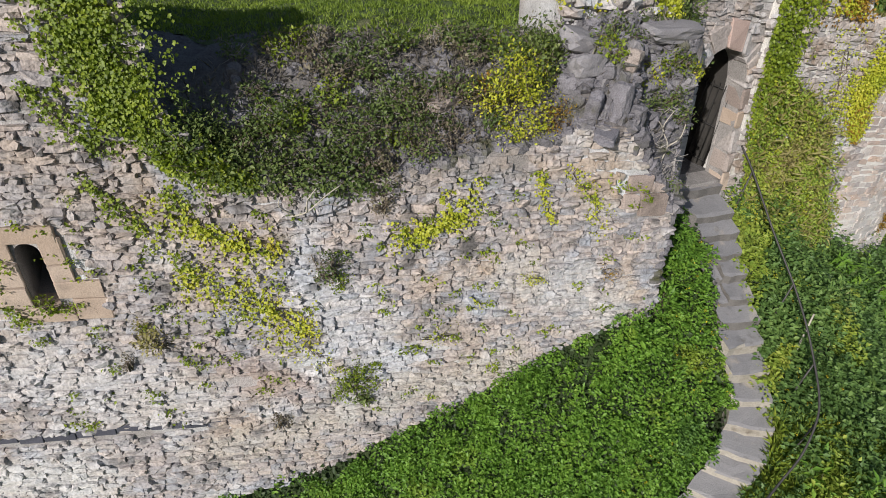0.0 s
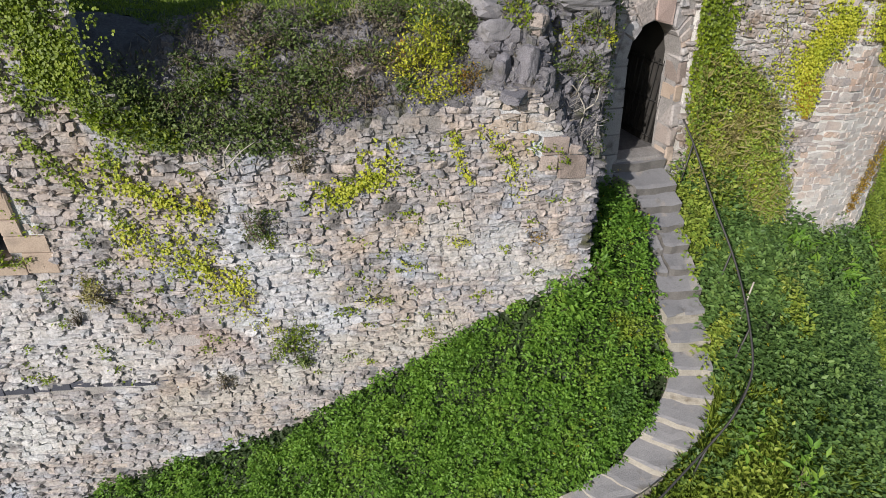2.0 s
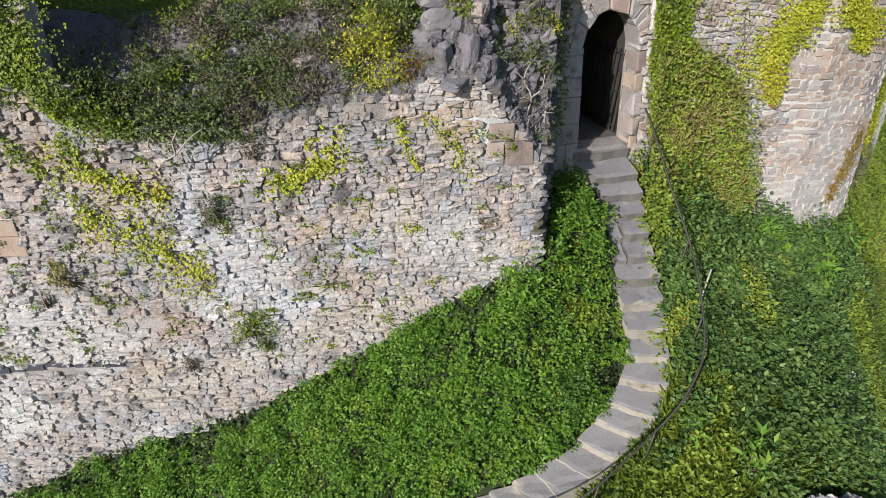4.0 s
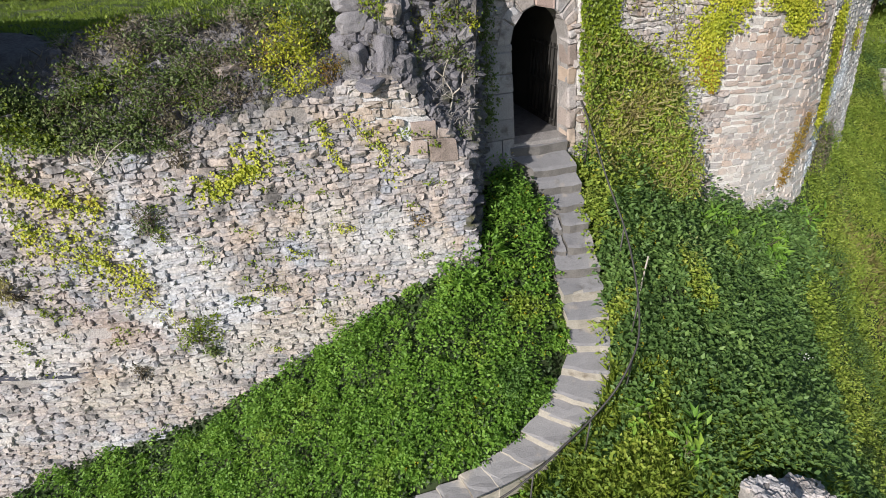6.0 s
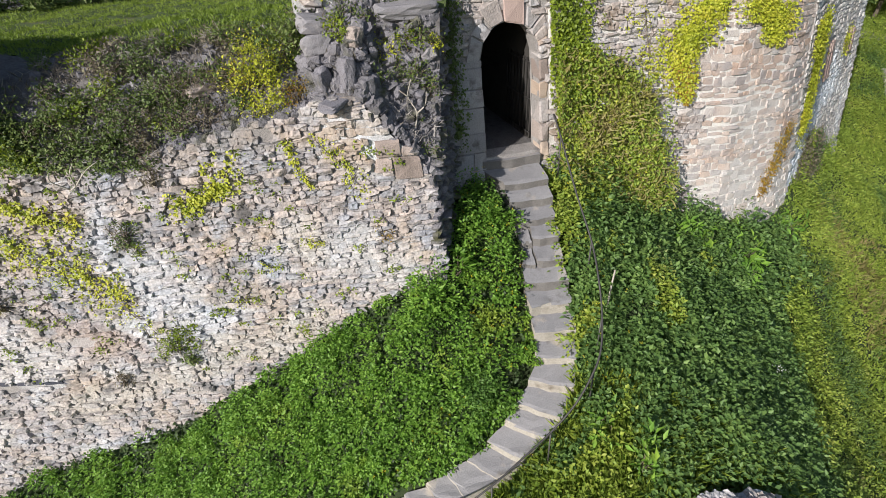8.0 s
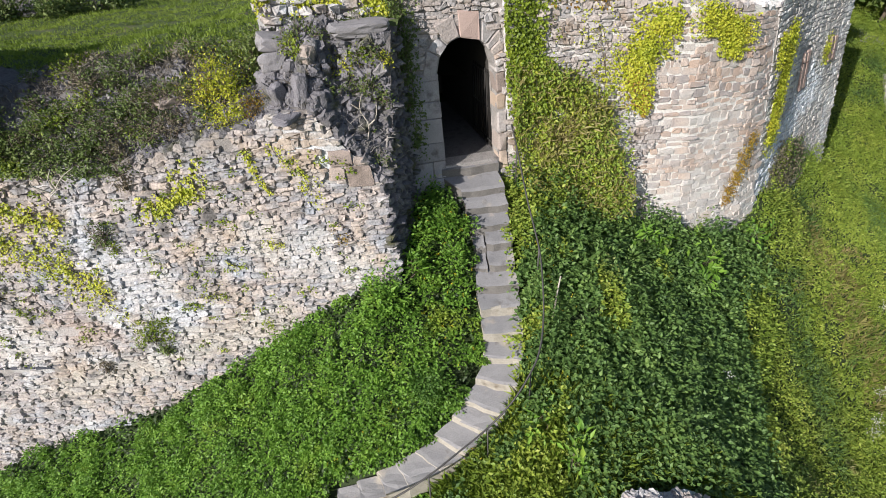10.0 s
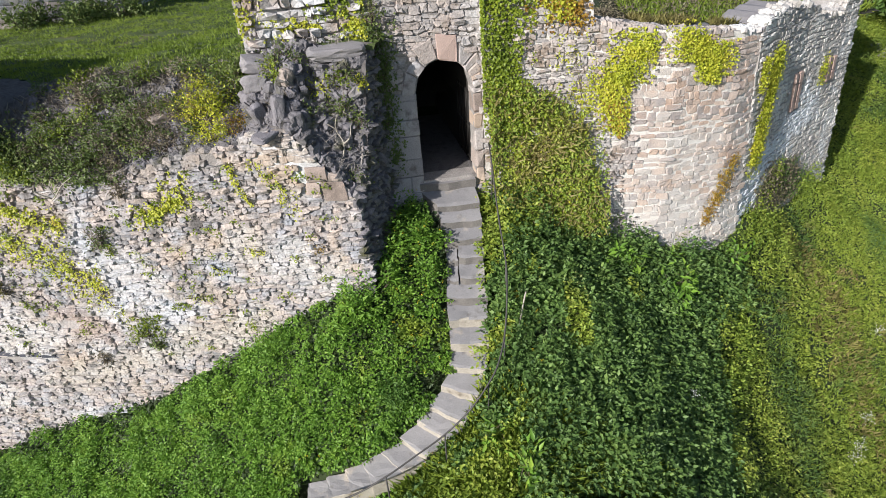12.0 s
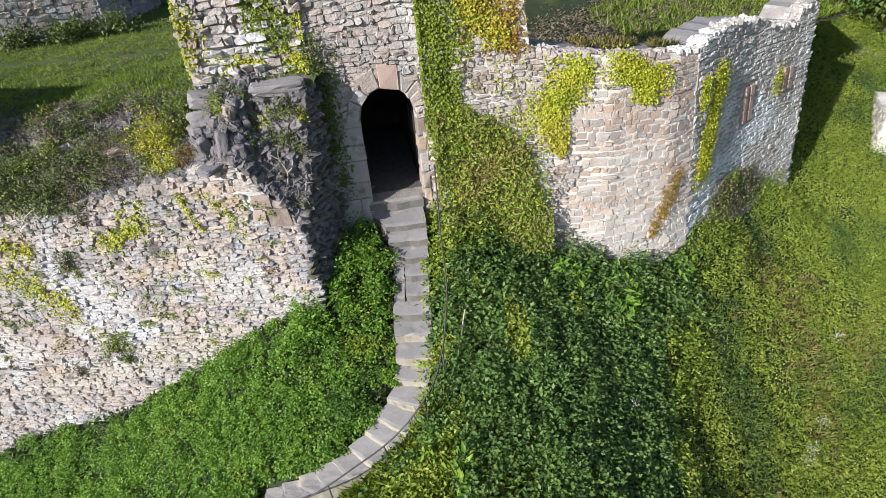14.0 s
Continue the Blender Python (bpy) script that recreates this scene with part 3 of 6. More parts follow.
masonry(wall_west, left, lay(left, LX(-10.4), left.length + 0.02, lambda s: low_left(s) + 0.45, lambda s: left_top(s) + 0.05, (0.058, 0.118), (0.085, 0.25), bastion_skip, 0.06, 0.002),
    ROUGH, STONE, (0.010, 0.065), lambda s, z: LX(-3.9) < s < LX(-1.0) and -0.9 < z < 1.0)
# flank stones take the shade-toned colour, darker than the bastion face
masonry(wall_flank, flank, lay(flank, -0.05, flank.length, lambda s: -1.9, lambda s: flank_top(s), (0.08, 0.16), (0.10, 0.26)), ROUGH, SHADE_TONED_STONE, (0.03, 0.13), lambda s, z: z > 0, 0.16)


def gate_skip(s, z, ln, h):
    mid, rad = (DOOR_S0 + DOOR_S1) / 2, (DOOR_S1 - DOOR_S0) / 2
    if z > SPRING:
        return math.hypot(s - mid, z - SPRING) < rad + 0.24
    return True


masonry(wall_gate, gate, lay(gate, 0.0, gate.length, lambda s: -0.2, lambda s: 4.8, (0.06, 0.15), (0.08, 0.27), gate_skip, 0.07, 0.006), ROUGH, GATE_STONE, (0.012, 0.055), lambda s, z: z < 4.0, 0.12)
low_curtain = low_of(curtain)
masonry(wall_curtain, curtain, lay(curtain, 2.55, curtain.length, lambda s: low_curtain(s) + 0.3, lambda s: curtain_top(s), (0.08, 0.185), (0.10, 0.29), lambda s, z, ln, h: s - ln / 2 < 2.6 + 0.25 * math.sin(4 * z), 0.09, 0.020),
    SQUARED + ROUGH[:8], BLOCK, (0.004, 0.032), lambda s, z: 2.0 < s < 5.0 and -1.4 < z < 2.5, 0.05)
masonry(wall_curtain, curtain, lay(curtain, 0.0, 2.95, lambda s: low_curtain(s) + 0.3, lambda s: curtain_top(s), (0.07, 0.16), (0.10, 0.26), lambda s, z, ln, h: s - ln / 2 > 2.6 + 0.25 * math.sin(4 * z)),
    ROUGH, GATE_STONE, (0.02, 0.06), lambda s, z: False)
low_far = low_of(farw)
SLITS = ((2.58, 0.22, 1.05), (4.50, 0.48, 1.06))
masonry(wall_east, farw, lay(farw, 0.0, farw.length, lambda s: low_far(s) + 0.3, lambda s: far_top(s) + 0.04, (0.055, 0.13), (0.08, 0.25), lambda s, z, ln, h: any(abs(s - a) < 0.27 + ln / 3 and b - 0.08 < z < c + 0.08 for a, b, c in SLITS)), ROUGH, LIME_STONE, (0.006, 0.03), lambda s, z: s < 2.5, 0.10)
masonry(wall_upper, upper, lay(upper, 0.0, upper.length, lambda s: 2.2, lambda s: 4.8, (0.07, 0.18), (0.09, 0.30), None, 0.08, 0.004), ROUGH, GATE_STONE, (0.03, 0.13), lambda s, z: z < 4.0, 0.12)
wall_curtain.data.materials[0] = POINTING
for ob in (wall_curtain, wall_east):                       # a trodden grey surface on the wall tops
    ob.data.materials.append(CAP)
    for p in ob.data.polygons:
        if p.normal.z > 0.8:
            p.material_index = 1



def coping(owner, face, top, s0, s1, thick, n_, mat, size):
    """Broken stones bedded along the top of a wall."""
    v, f = [], []
    for k in range(n_):
        s = rng.uniform(s0, s1)
        a, b = ROUGH[int(rng.integers(len(ROUGH)))]
        sc = rng.uniform(*size)
        p = face.at(s, top(s) - 0.01, -rng.uniform(0.02, thick))
        m = pose(*p, *rng.uniform(-14, 14, 2), rng.uniform(0, 360)) @ Matrix.Diagonal((sc, sc * 0.7, sc * 0.28, 1))
        f += [tuple(i + len(v) for i in q) for q in b]
        v += list((np.c_[a, np.ones(len(a))] @ np.array(m).T)[:, :3])
    part("coping", mesh_of("coping", v, f, mat), owner, kind="stuff")


coping(wall_east, farw, far_top, 0.0, farw.length, 0.30, 200, LIME_STONE, (0.08, 0.22))
coping(wall_curtain, curtain, curtain_top, 1.8, curtain.length, 0.25, 150, GATE_STONE, (0.08, 0.22))
coping(wall_west, left, left_top, LX(-6.0), left.length, 0.40, 420, SHADE_TONED_STONE, (0.08, 0.22))
coping(wall_flank, flank, flank_top, 0.0, flank.length, 0.4, 170, SHADE_TONED_STONE, (0.09, 0.24))


# ---------------------------------------------------------------- dressed stone: slit window, quoins, gate arch
def block(face, s0, s1, z0, z1, out=0.03, deep=0.25, soft=0.012, worn=0.008):
    """A dressed block let into a face, with rounded arrises."""
    bm = bmesh.new()
    q = [bm.verts.new(face.at(s, z, d)) for d in (-deep, out) for s, z in ((s0, z0), (s1, z0), (s1, z1), (s0, z1))]
    for a in ((3, 2, 1, 0), (4, 5, 6, 7), (0, 1, 5, 4), (1, 2, 6, 5), (2, 3, 7, 6), (3, 0, 4, 7)):
        bm.faces.new([q[i] for i in a])
    bmesh.ops.bevel(bm, geom=[e for e in bm.edges], offset=soft, segments=1, affect="EDGES")
    for v in bm.verts:
        v.co += Vector(rng.normal(0, worn, 3) * 0.5)
    bm.normal_update()
    return bm


def from_bm(name, bm, mat, smooth=False):
    me = bpy.data.meshes.new(name)
    bm.to_mesh(me)
    bm.free()
    me.materials.append(mat)
    if smooth:
        for p in me.polygons:
            p.use_smooth = True
    return me


slit = thing("window_1", "narrow arched slit window in a dressed sandstone surround", "window", kind="structure")
for s0, s1, z0, z1 in ((-8.62, -8.26, 0.20, 0.52), (-7.975, -7.76, 0.16, 0.50), (-8.50, -8.25, -0.12, 0.18), (-7.97, -7.74, -0.06, 0.15), (-7.97, -7.50, -0.29, -0.07), (-8.62, -8.25, -0.40, -0.13), (-8.45, -7.86, -0.60, -0.41), (-7.85, -7.48, -0.58, -0.30)):
    part("surround_block", from_bm("surround_block", block(left, LX(s0), LX(s1), z0, z1, 0.05), SANDSTONE), slit)
part("lintel", from_bm("lintel", block(left, LX(-8.42), LX(-7.78), 0.425, 0.62, 0.05), SANDSTONE), slit)

# a wavering row of thin dark grey-blue blocks low on the bastion
x_ = -10.3
while x_ < -6.75:
    ln = rng.uniform(0.18, 0.42)
    zz = -2.48 + 0.03 * math.sin(3 * x_) + 0.05 * max(0.0, x_ + 7.6)
    part("slate", from_bm("slate", block(left, LX(x_), LX(x_ + ln) - 0.01, zz - 0.07 * rng.uniform(0.6, 1.1), zz + 0.07 * rng.uniform(0.6, 1.1), 0.025, 0.1, 0.008), DARK_COURSE), wall_west)
    x_ += ln
for s_, z0, z1 in SLITS:
    for sg in (-1, 1):
        zz = z0
        while zz < z1 - 0.05:
            h = min(rng.uniform(0.22, 0.36), z1 - zz)
            part("slit_jamb", from_bm("slit_jamb", block(farw, s_ + sg * 0.13 - 0.085, s_ + sg * 0.13 + 0.085, zz, zz + h - 0.01, 0.05, 0.1, 0.012), RED_STONE), wall_east)
            zz += h
    # dark strip painted in as the slit's shade; no opening is cut
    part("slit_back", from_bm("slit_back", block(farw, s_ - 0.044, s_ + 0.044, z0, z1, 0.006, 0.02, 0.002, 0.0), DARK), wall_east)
for k, (s0, s1, z0, z1) in enumerate(((-1.33, -1.00, 0.925, 1.15), (-1.12, -0.74, 0.60, 0.915), (-1.36, -1.14, 0.70, 0.90), (-0.98, -0.82, 0.93, 1.05))):
    part("quoin", from_bm("quoin", block(left, LX(s0), LX(s1), z0, z1, 0.035, 0.3, 0.02, 0.022), QUOIN), wall_west)

arch = thing("gate_arch", "round arch of dressed voussoirs over dressed jambs round the gateway", "archway", kind="structure")
mid, rad = (DOOR_S0 + DOOR_S1) / 2, (DOOR_S1 - DOOR_S0) / 2
# rough voussoirs, from the haunch over the pier to the slim stones above the outer jamb: angles, depth, stone
for k, (d0, d1, deep_, mat) in enumerate(((180, 152, 0.24, PIER), (151, 127, 0.22, PIER), (126, 100, 0.36, GATE_STONE), (99, 56, 0.40, RED_STONE), (55, 45, 0.27, GATE_STONE), (44, 33, 0.33, GATE_STONE), (32, 22, 0.24, GATE_STONE), (21, 11, 0.26, SANDSTONE), (10, 0, 0.16, GATE_STONE))):
    r0, r1 = rad - 0.005 + 0.03 * rng.random(), rad + deep_
    corners = [(r0, d0), (r0, d1), (r1, d1 + rng.normal(0, 1.5)), (r1, d0 + rng.normal(0, 1.5))]
    if k == 4:
        corners[3] = (r1, 66)
    ring = [(min(mid + r * math.cos(radians(a)), gate.length - 0.02), SPRING + r * math.sin(radians(a))) for r, a in corners]
    if k == 3:
        ring = [(mid - 0.07, SPRING + rad - 0.01), (mid + 0.26, SPRING + rad - 0.07), (mid + 0.28, SPRING + rad + 0.37), (mid - 0.09, SPRING + rad + 0.40)]
    bm = bmesh.new()
    q = [bm.verts.new(gate.at(s, z, d)) for d in (-0.30, 0.03 + 0.02 * rng.random()) for s, z in ring]
    for f in ((3, 2, 1, 0), (4, 5, 6, 7), (0, 1, 5, 4), (1, 2, 6, 5), (2, 3, 7, 6), (3, 0, 4, 7)):
        bm.faces.new([q[i] for i in f])
    bmesh.ops.recalc_face_normals(bm, faces=bm.faces)
    bmesh.ops.bevel(bm, geom=list(bm.edges), offset=0.018, segments=1, affect="EDGES")
    for v in bm.verts:
        v.co += Vector(rng.normal(0, 0.008, 3))
    part("keystone" if k == 3 else "voussoir", from_bm("voussoir", bm, mat), arch)
z = SILL - 0.5
k = 0
while z < SPRING - 0.05:
    h = min(rng.uniform(0.26, 0.42), SPRING - z)
    split = DOOR_S0 - (0.22 if k % 2 else 0.36)
    for s0, s1 in (((0.03, split - 0.004), (split + 0.004, DOOR_S0 + 0.005)) if k % 3 == 1 else ((0.03, DOOR_S0 + 0.005),)):
        part("jamb_stone", from_bm("jamb_stone", block(gate, s0, s1, z, z + h - 0.006, 0.03 + 0.008 * rng.random(), 0.30, 0.012, 0.010), PIER), arch)
    part("jamb_stone", from_bm("jamb_stone", block(gate, DOOR_S1 - 0.005, min(gate.length - 0.01, DOOR_S1 + 0.2), z, z + h - 0.012, 0.04, 0.30, 0.03, 0.024), (GATE_STONE, SANDSTONE, QUOIN)[k % 3]), arch)
    z += h
    k += 1

# the passage behind the gate, its floor and its barred leaf, which stands open against the wall
inward = Vector((-gate.seg[0].y, gate.seg[0].x, 0)).normalized()
along = gate.seg[0].normalized()


def slab(name, centre, half, mat, soft=0.01):
    """A box by centre and half sizes along the gate, inward, and up."""
    bm = bmesh.new()
    bmesh.ops.create_cube(bm, size=2)
    for v in bm.verts:
        c = v.co.copy()
        v.co = Vector(centre) + along * (c.x * half[0]) + inward * (c.y * half[1]) + Vector((0, 0, c.z * half[2]))
    if soft:
        bmesh.ops.bevel(bm, geom=list(bm.edges), offset=soft, segments=1, affect="EDGES")
    return from_bm(name, bm, mat)


origin = gate.at(mid, 1.0, -GATE_THICK)
# walls, end and vault get near-black colour in place of deep shade
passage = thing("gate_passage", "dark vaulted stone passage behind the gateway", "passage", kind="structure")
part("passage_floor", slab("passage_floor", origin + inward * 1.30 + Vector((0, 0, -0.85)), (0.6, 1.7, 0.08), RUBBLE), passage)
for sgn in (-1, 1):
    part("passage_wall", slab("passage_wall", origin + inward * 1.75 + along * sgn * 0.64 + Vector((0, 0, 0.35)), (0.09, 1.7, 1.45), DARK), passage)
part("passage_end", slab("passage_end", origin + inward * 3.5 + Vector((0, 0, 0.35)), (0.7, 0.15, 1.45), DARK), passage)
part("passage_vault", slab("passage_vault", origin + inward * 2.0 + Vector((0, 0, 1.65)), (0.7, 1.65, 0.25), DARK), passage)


def tube(points, r0, r1=None, sides=6):
    """Vertices and faces of a tapering round rod through points."""
    r1 = r0 if r1 is None else r1
    pts = [Vector(p) for p in points]
    v, f = [], []
    for i, p in enumerate(pts):
        d = (pts[min(i + 1, len(pts) - 1)] - pts[max(i - 1, 0)]).normalized()
        a = d.cross(Vector((0.3, 0.2, 1.0)) if abs(d.z) < 0.9 else Vector((1, 0, 0))).normalized()
        b = d.cross(a)
        r = r0 + (r1 - r0) * i / (len(pts) - 1)
        v += [p + (a * math.cos(t) + b * math.sin(t)) * r for t in (2 * math.pi * k / sides for k in range(sides))]
    for i in range(len(pts) - 1):
        f += [(i * sides + k, i * sides + (k + 1) % sides, (i + 1) * sides + (k + 1) % sides, (i + 1) * sides + k) for k in range(sides)]
    f += [tuple(range(sides))[::-1], tuple((len(pts) - 1) * sides + k for k in range(sides))]
    return v, f


def rods(name, many, mat):
    """Several rods as one mesh."""
    v, f = [], []
    for pts, r0, r1 in many:
        a, b = tube(pts, r0, r1)
        f += [tuple(i + len(v) for i in q) for q in b]
        v += a
    return mesh_of(name, v, f, mat, True)


leaf_gate = thing("barred_gate", "black iron barred gate standing open inside the passage", "gate")
hinge = gate.at(DOOR_S1 + 0.02, 0, -GATE_THICK - 0.08) + inward * 0.05
hinge.z = 0
for k in range(9):
    p = hinge + inward * (0.02 + 0.125 * k) - along * 0.01
    part("bar", rods("bar", [([p + Vector((0, 0, SILL + 0.04)), p + Vector((0, 0, 1.62))], 0.011, 0.011)], IRON), leaf_gate)
for zz in (SILL + 0.12, 0.95, 1.55):
    part("cross_rail", rods("cross_rail", [([hinge + Vector((0, 0, zz)), hinge + inward * 1.04 + Vector((0, 0, zz))], 0.016, 0.016)], IRON), leaf_gate)

# ---------------------------------------------------------------- the steps
# nosings from the gate down: left end, right end, height
NOSING_L = [(0.04, -0.36), (0.40, -0.62), (0.50, -0.80), (0.62, -1.02), (0.66, -1.24), (0.72, -1.50), (0.75, -1.76), (0.83, -2.05), (0.90, -2.30), (0.93, -2.53), (0.80, -2.77), (0.64, -3.00), (0.45, -3.20), (0.20, -3.40), (-0.10, -3.57), (-0.41, -3.72), (-0.71, -3.82), (-1.04, -3.90), (-1.38, -3.97)]
NOSING_R = [(1.00, 0.03), (1.14, -0.38), (1.20, -0.60), (1.25, -0.84), (1.31, -1.10), (1.36, -1.38), (1.43, -1.62), (1.49, -1.86), (1.53, -2.18), (1.53, -2.54), (1.47, -2.90), (1.28, -3.25), (1.04, -3.46), (0.71, -3.69), (0.37, -3.86), (-0.10, -4.07), (-0.47, -4.16), (-0.85, -4.24), (-1.25, -4.30)]
NOSING_Z = [0.22, -0.04, -0.28, -0.52, -0.74, -0.97, -1.20, -1.47, -1.75, -2.03, -2.27, -2.53, -2.76, -2.96, -3.18, -3.34, -3.49, -3.66, -3.82]

steps = thing("stone_steps", "worn stone steps curving up the bank to the gate", "steps", kind="structure")
for i in range(len(NOSING_Z)):
    l, r, zt = Vector((*NOSING_L[i], 0)), Vector((*NOSING_R[i], 0)), NOSING_Z[i]
    if i == 0:
        bl, br = gate.at(DOOR_S0 + 0.02, 0, -0.75), gate.at(DOOR_S1 - 0.02, 0, -0.75)
        bl.z = br.z = 0
    else:
        bl, br = Vector((*NOSING_L[i - 1], 0)), Vector((*NOSING_R[i - 1], 0))
        back = ((bl + br) / 2 - (l + r) / 2).normalized() * 0.07
        bl, br = bl + back, br + back
    cuts = 1 if i not in (4, 5) else 2
    for c in range(cuts):
        u0, u1 = (0.0, 1.0) if cuts == 1 else ((0.0, 0.30) if c == 0 else (0.32, 1.0))
        drop = -0.05 if (cuts == 2 and c == 0 and i in (4, 5)) else rng.normal(0, 0.006 if i > 6 else 0.018)
        bm = bmesh.new()
        nx = 5
        top, low = [], []
        for row, (a, b) in enumerate(((l, r), (l.lerp(bl, 0.12), r.lerp(br, 0.12)), (l.lerp(bl, 0.5), r.lerp(br, 0.5)), (bl, br))):
            line = []
            for k in range(nx):
                u = u0 + (u1 - u0) * k / (nx - 1)
                p = a.lerp(b, u)
                sag = -0.018 * math.sin(math.pi * (k / (nx - 1))) + rng.normal(0, 0.005)
                p.z = zt + drop + sag + (-0.025, 0.004, 0.05, 0.11)[row] * (0.3 if i == 0 else 1.0)
                p += Vector((rng.normal(0, 0.010), rng.normal(0, 0.010), 0))
                line.append(bm.verts.new(p))
            top.append(line)
        base = [[bm.verts.new((v.co.x, v.co.y, zt - 0.30)) for v in top[row]] for row in (0, 3)]
        for row in range(3):
            for k in range(nx - 1):
                bm.faces.new((top[row][k], top[row][k + 1], top[row + 1][k + 1], top[row + 1][k]))
        for k in range(nx - 1):
            bm.faces.new((base[0][k], base[0][k + 1], top[0][k + 1], top[0][k]))
            bm.faces.new((top[3][k], top[3][k + 1], base[1][k + 1], base[1][k]))
        for k, flip in ((0, False), (nx - 1, True)):
            q = [base[0][k], top[0][k], top[1][k], top[2][k], top[3][k], base[1][k]]
            bm.faces.new(q[::-1] if flip else q)
        bmesh.ops.recalc_face_normals(bm, faces=bm.faces)
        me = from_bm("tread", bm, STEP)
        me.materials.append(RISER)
        me.materials.append(SHADE_RISER)
        # upright faces: painted sun on lower steps, painted shade on upper ones
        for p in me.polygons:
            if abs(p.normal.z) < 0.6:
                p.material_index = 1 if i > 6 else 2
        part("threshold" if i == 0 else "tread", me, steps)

# handrail down the outer side of the steps
RAIL_LINE = [(1.20, 0.30, 0.80), (1.31, -0.08, 0.54), (1.52, -0.84, -0.07), (1.73, -1.50, -0.59), (1.80, -2.00, -0.93), (1.82, -2.46, -1.26), (1.77, -2.87, -1.51), (1.65, -3.15, -1.69), (1.40, -3.47, -1.98), (1.06, -3.74, -2.27), (0.67, -4.05, -2.45), (0.27, -4.36, -2.62), (-0.2, -4.60, -2.85), (-0.9, -4.8, -3.15)]


def smooth_line(points, n=8):
    p = [Vector(q) for q in points]
    out = []
    for i in range(len(p) - 1):
        a, b, c, d = p[max(i - 1, 0)], p[i], p[i + 1], p[min(i + 2, len(p) - 1)]
        for k in range(n):
            t = k / n
            out.append(0.5 * (2 * b + (c - a) * t + (2 * a - 5 * b + 4 * c - d) * t * t + (3 * b - a - 3 * c + d) * t ** 3))
    return out + [p[-1]]


rail = thing("handrail", "dark steel handrail on thin posts beside the steps", "handrail")
part("top_rail", rods("top_rail", [(smooth_line(RAIL_LINE), 0.015, 0.015)], RAIL), rail)
for i in (1, 3, 5, 7, 9, 11):
    p = Vector(RAIL_LINE[i])
    part("post", rods("post", [([p, Vector((p.x + 0.01, p.y + 0.02, min(gz(p.x, p.y), p.z - 0.55) - 0.15))], 0.013, 0.013)], RAIL), rail)
stake = thing("marker_stake", "short pale leaning wooden stake in the nettles", "stake")
part("shaft", rods("shaft", [([(2.0, -1.95, -1.75), (2.06, -1.80, -1.15), (2.09, -1.74, -0.95)], 0.016, 0.013)], PALE_WOOD), stake)


# ---------------------------------------------------------------- leaves
def unit(a):
    return a / np.maximum(1e-9, np.linalg.norm(a, axis=1, keepdims=True))


def leaf_mesh(name, at, way, facing, length, width, mat, fold=0.18, droop=0.15):
    """Many small folded leaves as one mesh: stalk end, direction, side that faces up, size."""
    n_ = len(at)
    way = unit(way)
    side = unit(np.cross(way, facing))
    up = np.cross(side, way)
    length, width = np.reshape(length, (-1, 1)), np.reshape(width, (-1, 1))
    v = np.empty((n_, 4, 3))
    v[:, 0] = at
    v[:, 1] = at + way * length * 0.42 - side * width * 0.5 + up * width * fold
    v[:, 2] = at + way * length - up * length * droop
    v[:, 3] = at + way * length * 0.42 + side * width * 0.5 + up * width * fold
    me = bpy.data.meshes.new(name)
    me.vertices.add(4 * n_)
    me.vertices.foreach_set("co", v.astype(np.float32).ravel())
    tri = (np.arange(n_)[:, None] * 4 + np.array([[0, 2, 1, 0, 3, 2]])).astype(np.int32).ravel()
    me.loops.add(6 * n_)
    me.loops.foreach_set("vertex_index", tri)
    me.polygons.add(2 * n_)
    me.polygons.foreach_set("loop_start", (np.arange(2 * n_) * 3).astype(np.int32))
    me.update(calc_edges=True)
    me.validate()
    me.materials.append(mat)
    return me


def rand_dirs(n_):
    return unit(rng.normal(size=(n_, 3)))


def dome_leaves(centres, radii, heights, per, size, lift=0.5):
    """Leaves over domes: stalk ends, directions, facings, lengths."""
    k = np.repeat(np.arange(len(centres)), per)
    d = rand_dirs(len(k))
    d[:, 2] = np.abs(d[:, 2]) * 0.9 + 0.05
    d = unit(d)
    shell = rng.uniform(0.7, 1.06, (len(k), 1))
    at = centres[k] + d * shell * np.c_[radii[k], radii[k], heights[k]]
    out = d.copy()
    out[:, 2] *= 0.35
    way = unit(out + rng.normal(0, 0.5, (len(k), 3)) * [1, 1, 0.5])
    facing = unit(d * 0.6 + [0, 0, lift] + rng.normal(0, 0.3, (len(k), 3)))
    return at, way, facing, rng.uniform(0.65, 1.25, len(k)) * size


FACES = [left, flank, gate, curtain, farw]


def in_front(x, y, z, margin=0.0):
    """Whether places lie outside all the walls' faces."""
    ok = np.ones(len(x), bool)
    for f in FACES:
        for k, v in enumerate(f.seg):
            a, i_ = f.p[k], f.inward[k]
            along_ = ((x - a.x) * v.x + (y - a.y) * v.y) / v.length ** 2
            depth = (x - a.x) * i_.x + (y - a.y) * i_.y - f.batter * z
            ok &= ~((along_ > -0.03) & (along_ < 1.03) & (depth > -margin) & (depth < 9))
    return ok


STAIR_MID = np.array([((a[0] + b[0]) / 2, (a[1] + b[1]) / 2) for a, b in zip(NOSING_L, NOSING_R)])
STAIR_HALF = np.array([math.hypot(a[0] - b[0], a[1] - b[1]) / 2 for a, b in zip(NOSING_L, NOSING_R)])


